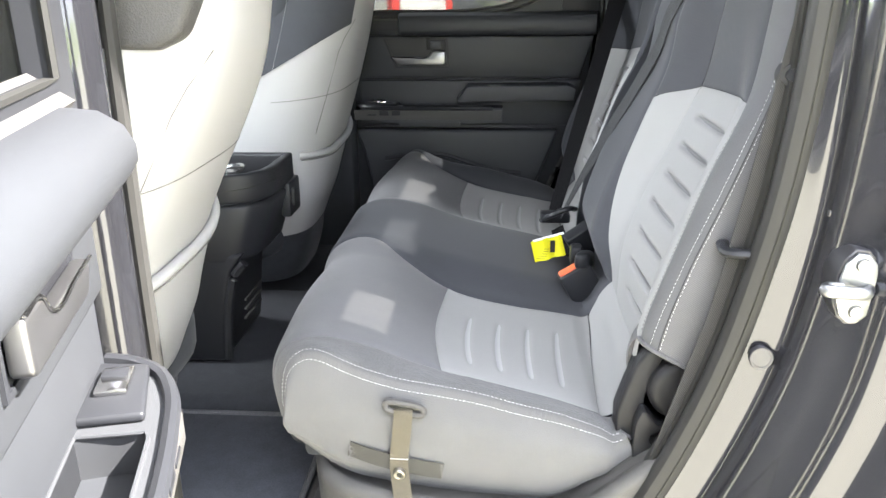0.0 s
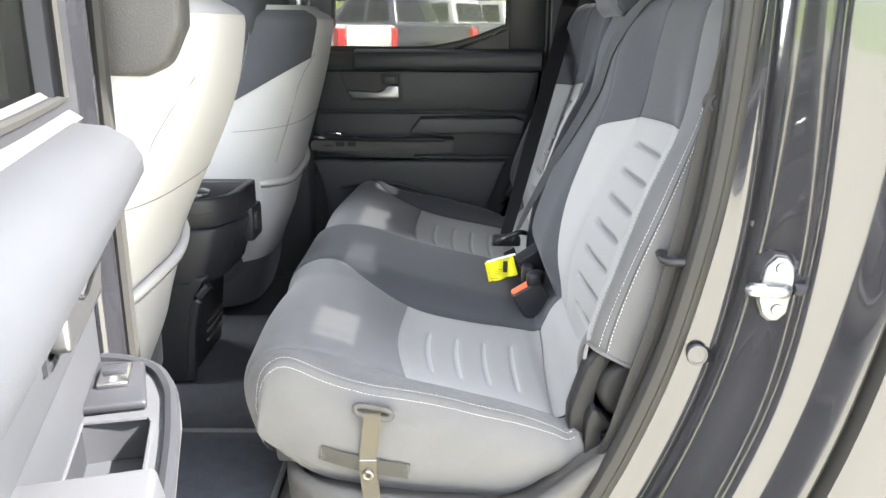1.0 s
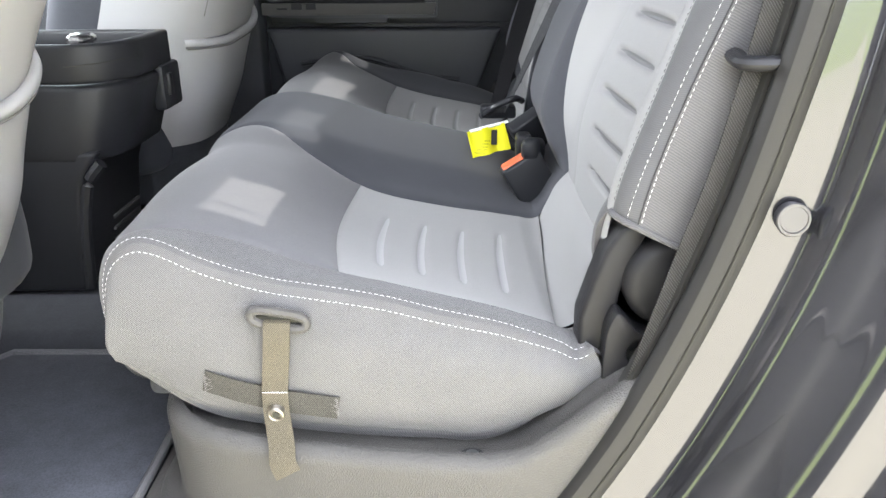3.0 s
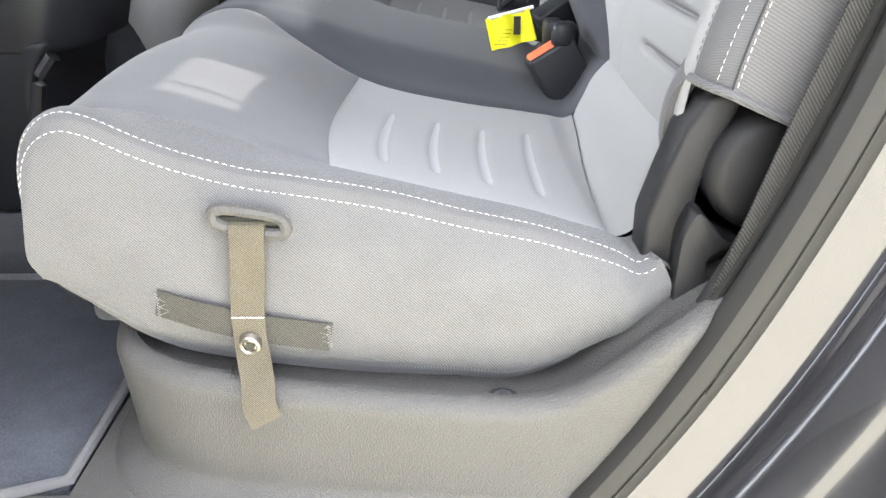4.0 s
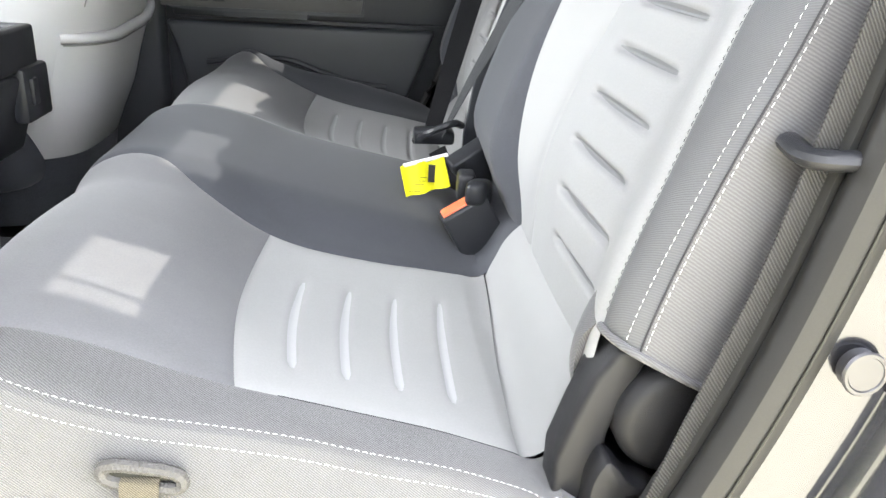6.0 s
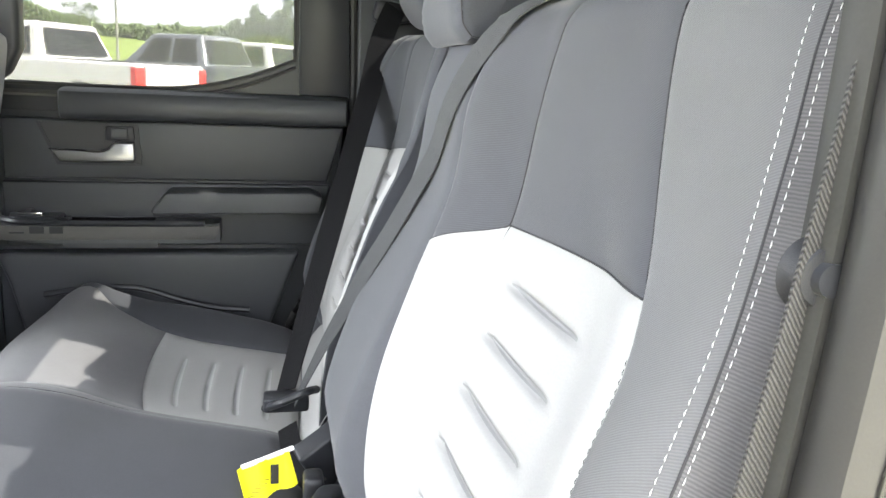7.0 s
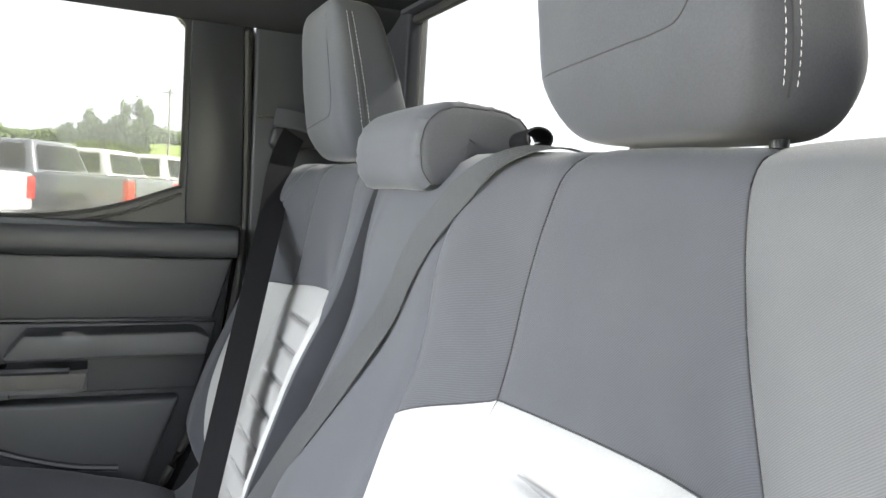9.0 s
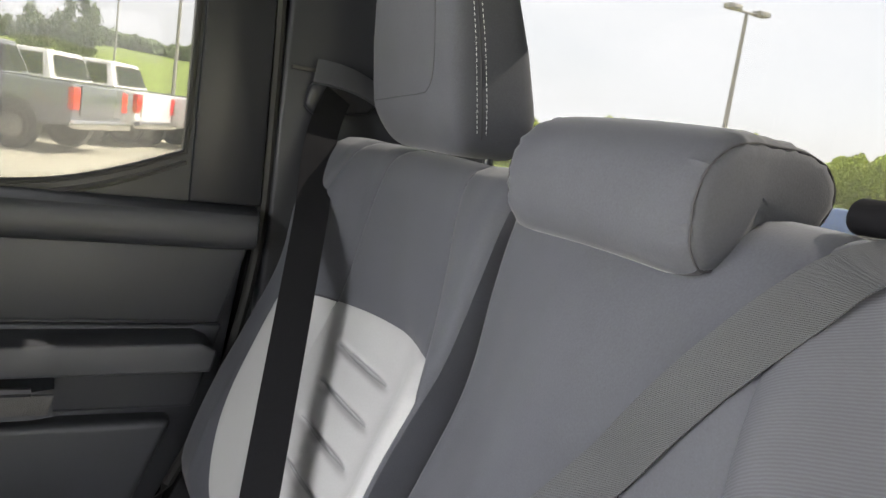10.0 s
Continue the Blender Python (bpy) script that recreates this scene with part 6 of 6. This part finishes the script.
def front_seat(yc, label, dx=0.0):
    t = thing("front_seat", label, "front seat", "front seats", (-0.6, yc, CAB_FLOOR))

    def half_width(z):
        return 0.222 - 0.045 * step_up(z, 1.45, 1.72) - 0.05 * step_up(1.12 - z, 0, 0.18)

    def f(u, v):
        # v runs round the section from the inboard front edge over the back to the other edge
        z = lerp(1.02, 1.70, u)
        q = lerp(-math.pi / 2, math.pi / 2, v)
        w = half_width(z)
        e = 0.55
        y = w * math.copysign(abs(math.sin(q)) ** e, math.sin(q))
        x = front_back(z) + dx * (1 - 0.9 * step_up(z, 1.25, 1.6)) - 0.24 * (1 - abs(math.cos(q)) ** e)
        cap = step_up(u, 0.93, 1.0)
        return Vector((x - 0.05 * cap ** 2, yc + y * (1 - 0.12 * cap ** 2), z))
    sheet("back_shell", f, 50, 60, LEATHER, t, "off-white leatherette seat back", crowd=0.2)
    sheet("lower_shell", lambda u, v: f(0, v) + Vector((-0.02 * u * u - 0.012 * u, 0, -0.13 * u)), 8, 50, CARPET, t, "dark felt lower back")
    part("front_pad", pillow((-0.66 + dx, yc, 1.36), (0.13, 0.205, 0.38), 0.35, 0.45, 30, 40, lambda p: Vector((p.x + 0.28 * p.z, p.y, p.z))), FAB_DARK, t, "charcoal front padding")
    part("seat_pad", pillow((-0.86, yc, 1.05), (0.30, 0.25, 0.10), 0.4, 0.3, 20, 40), FAB_DARK, t)
    rest = part("headrest", pillow((-0.385 + dx, yc, 1.815), (0.055, 0.135, 0.098), 0.45, 0.42, 28, 48, lambda p: Vector((p.x + 0.12 * p.z, p.y, p.z))), FAB_DARK, t, "charcoal headrest")
    for s in (-1, 1):
        part("post", tube(bmesh.new(), [(-0.40 + dx, yc + s * 0.07, 1.66), (-0.39 + dx, yc + s * 0.07, 1.78)], 0.0065, 8), STEEL, rest)
    across = [f((lerp(1.385, 1.435, k / 24) - 1.02) / 0.68, lerp(0.04, 0.90, k / 24)) + Vector((0.0006, -0.0006, 0)) for k in range(25)]
    part("seam", tube(bmesh.new(), across, 0.0008, 6), SEAM_PALE, t)
    if yc > 1.7:
        def dark_side(a, b):
            v = lerp(0.0, 0.33, b)
            edge = f(0.78, v)
            low = min(1.447 + (edge.x + 0.548) * 0.66, 1.66)
            z = lerp(low, 1.688, a)
            return f((z - 1.02) / 0.68, v) + Vector((0.0015, -0.002, 0))
        sheet("side_panel", dark_side, 24, 24, FAB_DARK, t, "charcoal fabric upper side", crowd=0.1)
        stitches("stitching", [(f((z - 1.02) / 0.68, 0.03) + Vector((0, -0.003, 0)), Vector((0, -1, 0))) for z in [lerp(1.46, 1.68, k / 40) for k in range(41)]], t)
    # map pocket and seams on the back
    def pocket_top(v):
        return 1.246 + 0.070 * max((v - 0.35) / 0.65, 0.0) ** 1.5

    def pocket_cloth(a, b):
        v = lerp(0.20, 0.80, b)
        z = lerp(1.05, pocket_top(b), a)
        return f((z - 1.02) / 0.68, v) + Vector((0.010 * step_up(z, 1.05, 1.15) * math.sin(math.pi * b) ** 0.35, 0, 0))
    sheet("map_pocket", pocket_cloth, 24, 30, LEATHER, t, "off-white map pocket cloth", crowd=0.2)
    edge = [f((pocket_top(k / 32) - 1.02) / 0.68, lerp(0.20, 0.80, k / 32)) + Vector((0.009 * math.sin(math.pi * k / 32) ** 0.35, 0, 0)) for k in range(33)]
    part("pocket_edge", tube(bmesh.new(), edge, 0.0095, 10), LEATHER, t, "rolled pocket edge")
    part("pocket_seam", tube(bmesh.new(), [p + Vector((0.004, 0, -0.0115)) for p in edge], 0.0014, 6), SEAM_PALE, t)
    for side in (0.30, 0.70):
        pts = [f((z - 1.02) / 0.68, v) + Vector((0.0008, 0, 0)) for z, v in [(1.58, side + 0.06 * (0.5 - side) / 0.2), (1.535, side - 0.0), (1.50, side - 0.02 * (0.5 - side) / 0.2), (1.40, side - 0.03 * (0.5 - side) / 0.2), (1.30, side - 0.04 * (0.5 - side) / 0.2)]]
        part("seam", tube(bmesh.new(), pts, 0.0009, 6), SEAM_PALE, t)
    return t


front_seat(1.185, "off-white leatherette front seat back lit by the sun", -0.055)
front_seat(2.16, "off-white leatherette front seat back with map pocket")

console = thing("centre_console", "black plastic centre console with open bin and rear vent", "console", at=(-0.6, 1.68, 0.87))
plan = [(-0.90, 1.535), (-0.545, 1.535), (-0.500, 1.552), (-0.470, 1.592), (-0.462, 1.64), (-0.462, 1.775), (-0.90, 1.775)]
inner_plan = [(-0.88, 1.552), (-0.548, 1.552), (-0.512, 1.566), (-0.488, 1.600), (-0.482, 1.64), (-0.482, 1.758), (-0.88, 1.758)]
bm = prism(plan, 1.105, 1.232, "z", 0.010, 3)
for v in bm.verts:
    if v.co.z < 1.17:
        v.co.x -= 0.035 * step_up(v.co.x, -0.60, -0.47)
part("body", bm, PLASTIC_BLACK, console)
flat_ring = loop_prism(plan, inner_plan, 1.234, 1.296, None)
bmesh.ops.transform(flat_ring, matrix=Matrix(((1, 0, 0, 0), (0, 0, 1, 0), (0, 1, 0, 0), (0, 0, 0, 1))), verts=flat_ring.verts)
bmesh.ops.bevel(flat_ring, geom=[e for e in flat_ring.edges if e.calc_face_angle(0) > 0.7], offset=0.006, segments=3, profile=0.5, affect="EDGES", clamp_overlap=True)
part("bin_rim", flat_ring, PLASTIC_BLACK, console, "rounded rim of the open bin")
part("seam", tube(bmesh.new(), [(-0.547, 1.5345, 1.262), (-0.501, 1.5512, 1.266), (-0.4705, 1.5915, 1.268), (-0.4615, 1.64, 1.268)], 0.0009, 6), INK, console)
part("foot", prism([(-0.95, 1.125), (-0.520, 1.125), (-0.548, 1.085), (-0.560, 1.05), (-0.580, 0.875), (-0.95, 0.87)], 1.537, 1.80, "y", 0.010, 3), PLASTIC_BLACK, console)
part("foot_frame", tube(bmesh.new(), smooth_path([(-0.52, 1.546, 1.105), (-0.545, 1.546, 1.075), (-0.556, 1.546, 1.04), (-0.576, 1.546, 0.88)], 20), 0.010, 8), PLASTIC_BLACK, console, "rounded frame edge")
latch = part("latch_panel", rounded_box((-0.478, 1.70, 1.16), (-0.455, 1.79, 1.24), 0.006), PLASTIC_SATIN, console)
part("latch", rounded_box((-0.458, 1.715, 1.185), (-0.449, 1.735, 1.225), 0.004), PLASTIC_SATIN, latch)
for k in range(3):
    part("vent_slot", rounded_box((-0.580 + 0.002 * k, 1.66, 0.922 + 0.023 * k), (-0.568 + 0.002 * k, 1.78, 0.929 + 0.023 * k), 0.002), PLASTIC_GREY, console)
bottle = thing("clear_wrapper", "crumpled clear plastic wrapper in the console bin", "wrapper", at=(-0.52, 1.60, 1.30))
part("film", pillow((-0.535, 1.585, 1.300), (0.020, 0.030, 0.010), 0.8, 0.8, 8, 10), CHROME, bottle)

# front of the cab: B pillars, front doors, dash and windscreen
for nm, y0, y1, belt_y in (("pillar_middle_near", 0.90, 0.965, 0.985), ("pillar_middle_far", 2.44, 2.50, 2.42)):
    bm = prism([(-0.62, y0), (-0.62, y1), (-0.455, y1), (-0.44, lerp(y0, y1, 0.5)), (-0.455, y0)], 0.84, 2.06, "z", 0.008, 3)
    setting(nm, bm, PAINT if y0 < 1.5 else PLASTIC_SOFT, "grey painted middle pillar between the doors" if y0 < 1.5 else "black trim on the middle pillar", "pillar")
    bm = prism([(-0.66, 1.585), (-0.40, 1.585), (-0.37, 1.60), (-0.345, 1.65), (-0.34, 1.80), (-0.36, 2.05), (-0.66, 2.05)], min(belt_y, belt_y + (0.05 if y0 < 1.5 else -0.05)), max(belt_y, belt_y + (0.05 if y0 < 1.5 else -0.05)), "y", 0.012, 4)
    setting("trim_" + nm, bm, PLASTIC_PILLAR if y0 < 1.5 else PLASTIC_SOFT, "grained grey plastic trim on the middle pillar", "trim")
pseal = smooth_path([(-0.447, 0.968, 0.86), (-0.447, 0.968, 1.4), (-0.44, 0.968, 1.8), (-0.43, 0.97, 2.03)], 20)
setting("seal_middle_near", tube(bmesh.new(), pseal, 0.010, 8), RUBBER_GREY, "grey rubber seal along the middle pillar", "trim")
for nm, y0, y1, mat in (("wall_front_near", 0.88, 0.95, PLASTIC_SOFT), ("wall_front_far", 2.46, 2.54, PLASTIC_SOFT)):
    bm = bmesh.new()
    box(bm, (-1.62, y0, 0.75), (-0.60, y1, 1.57), 0.01)
    setting(nm, bm, mat, "black trim of the closed front door", "door")
    w = tagged(new("window_" + nm.split("_")[2] + "_front"), "closed clear front side window", "window", kind="structure")
    g = part("pane", rounded_box((-1.60, (y0 + y1) / 2 - 0.002, 1.565), (-0.61, (y0 + y1) / 2 + 0.002, 2.05), 0.0), GLASS, w, smooth=False)
    g.visible_shadow = False
bm = prism([(-1.75, 0.75), (-1.75, 1.45), (-1.62, 1.53), (-1.40, 1.50), (-1.32, 1.40), (-1.35, 1.15), (-1.60, 0.80)], 0.95, 2.46, "y", 0.03, 4)
setting("dashboard", bm, PLASTIC_SOFT, "black dashboard across the cab front", "dashboard")
w = tagged(new("window_windscreen"), "clear raked windscreen", "window", kind="structure")
g = part("pane", prism([(-1.80, 1.50), (-1.795, 1.50), (-1.18, 2.065), (-1.185, 2.065)], 0.95, 2.46, "y"), GLASS, w, smooth=False)
g.visible_shadow = False
bm = bmesh.new()
box(bm, (-2.6, 0.82, 0.6), (-1.74, 2.60, 1.42), 0.08, 4)
setting("bonnet", bm, PAINT, "dark grey bonnet beyond the windscreen", "car body")
bm = bmesh.new()
for y0, y1 in ((0.80, 0.86), (2.54, 2.60)):
    box(bm, (-1.78, y0, 0.55), (-0.50, y1, 1.56), 0.03, 3)
    tube(bm, [(-1.74, (y0 + y1) / 2, 1.5), (-1.15, (y0 + y1) / 2 + (0.08 if y0 < 1.5 else -0.08), 2.06)], 0.035, 8)
setting("front_body_side", bm, PAINT, "dark grey metallic painted front doors and pillars", "car body")
bm = bmesh.new()
box(bm, (0.70, 0.80, 0.6), (2.4, 0.86, 1.40), 0.03, 3)
box(bm, (0.70, 2.52, 0.6), (2.4, 2.58, 1.40), 0.03, 3)
box(bm, (2.35, 0.86, 0.6), (2.4, 2.52, 1.38), 0.02, 2)
box(bm, (0.70, 0.86, 0.78), (2.35, 2.52, 0.84), 0.0)
setting("truck_bed", bm, PAINT, "dark grey metallic cargo bed behind the cab", "car body")
bm = bmesh.new()
for wx in (-2.0, 1.7):
    for wy in (0.9, 2.48):
        ring(bm, (wx, wy, 0.42), (0, 1, 0), 0.30, 0.12, 28, 10)
        disc(bm, (wx, wy, 0.42), (0, 1, 0), 0.26, 0.16, 24)
box(bm, (-2.2, 1.1, 0.45), (2.2, 2.3, 0.7), 0.03)
setting("chassis", bm, TYRE, "dark tyres and frame under the truck", "chassis")
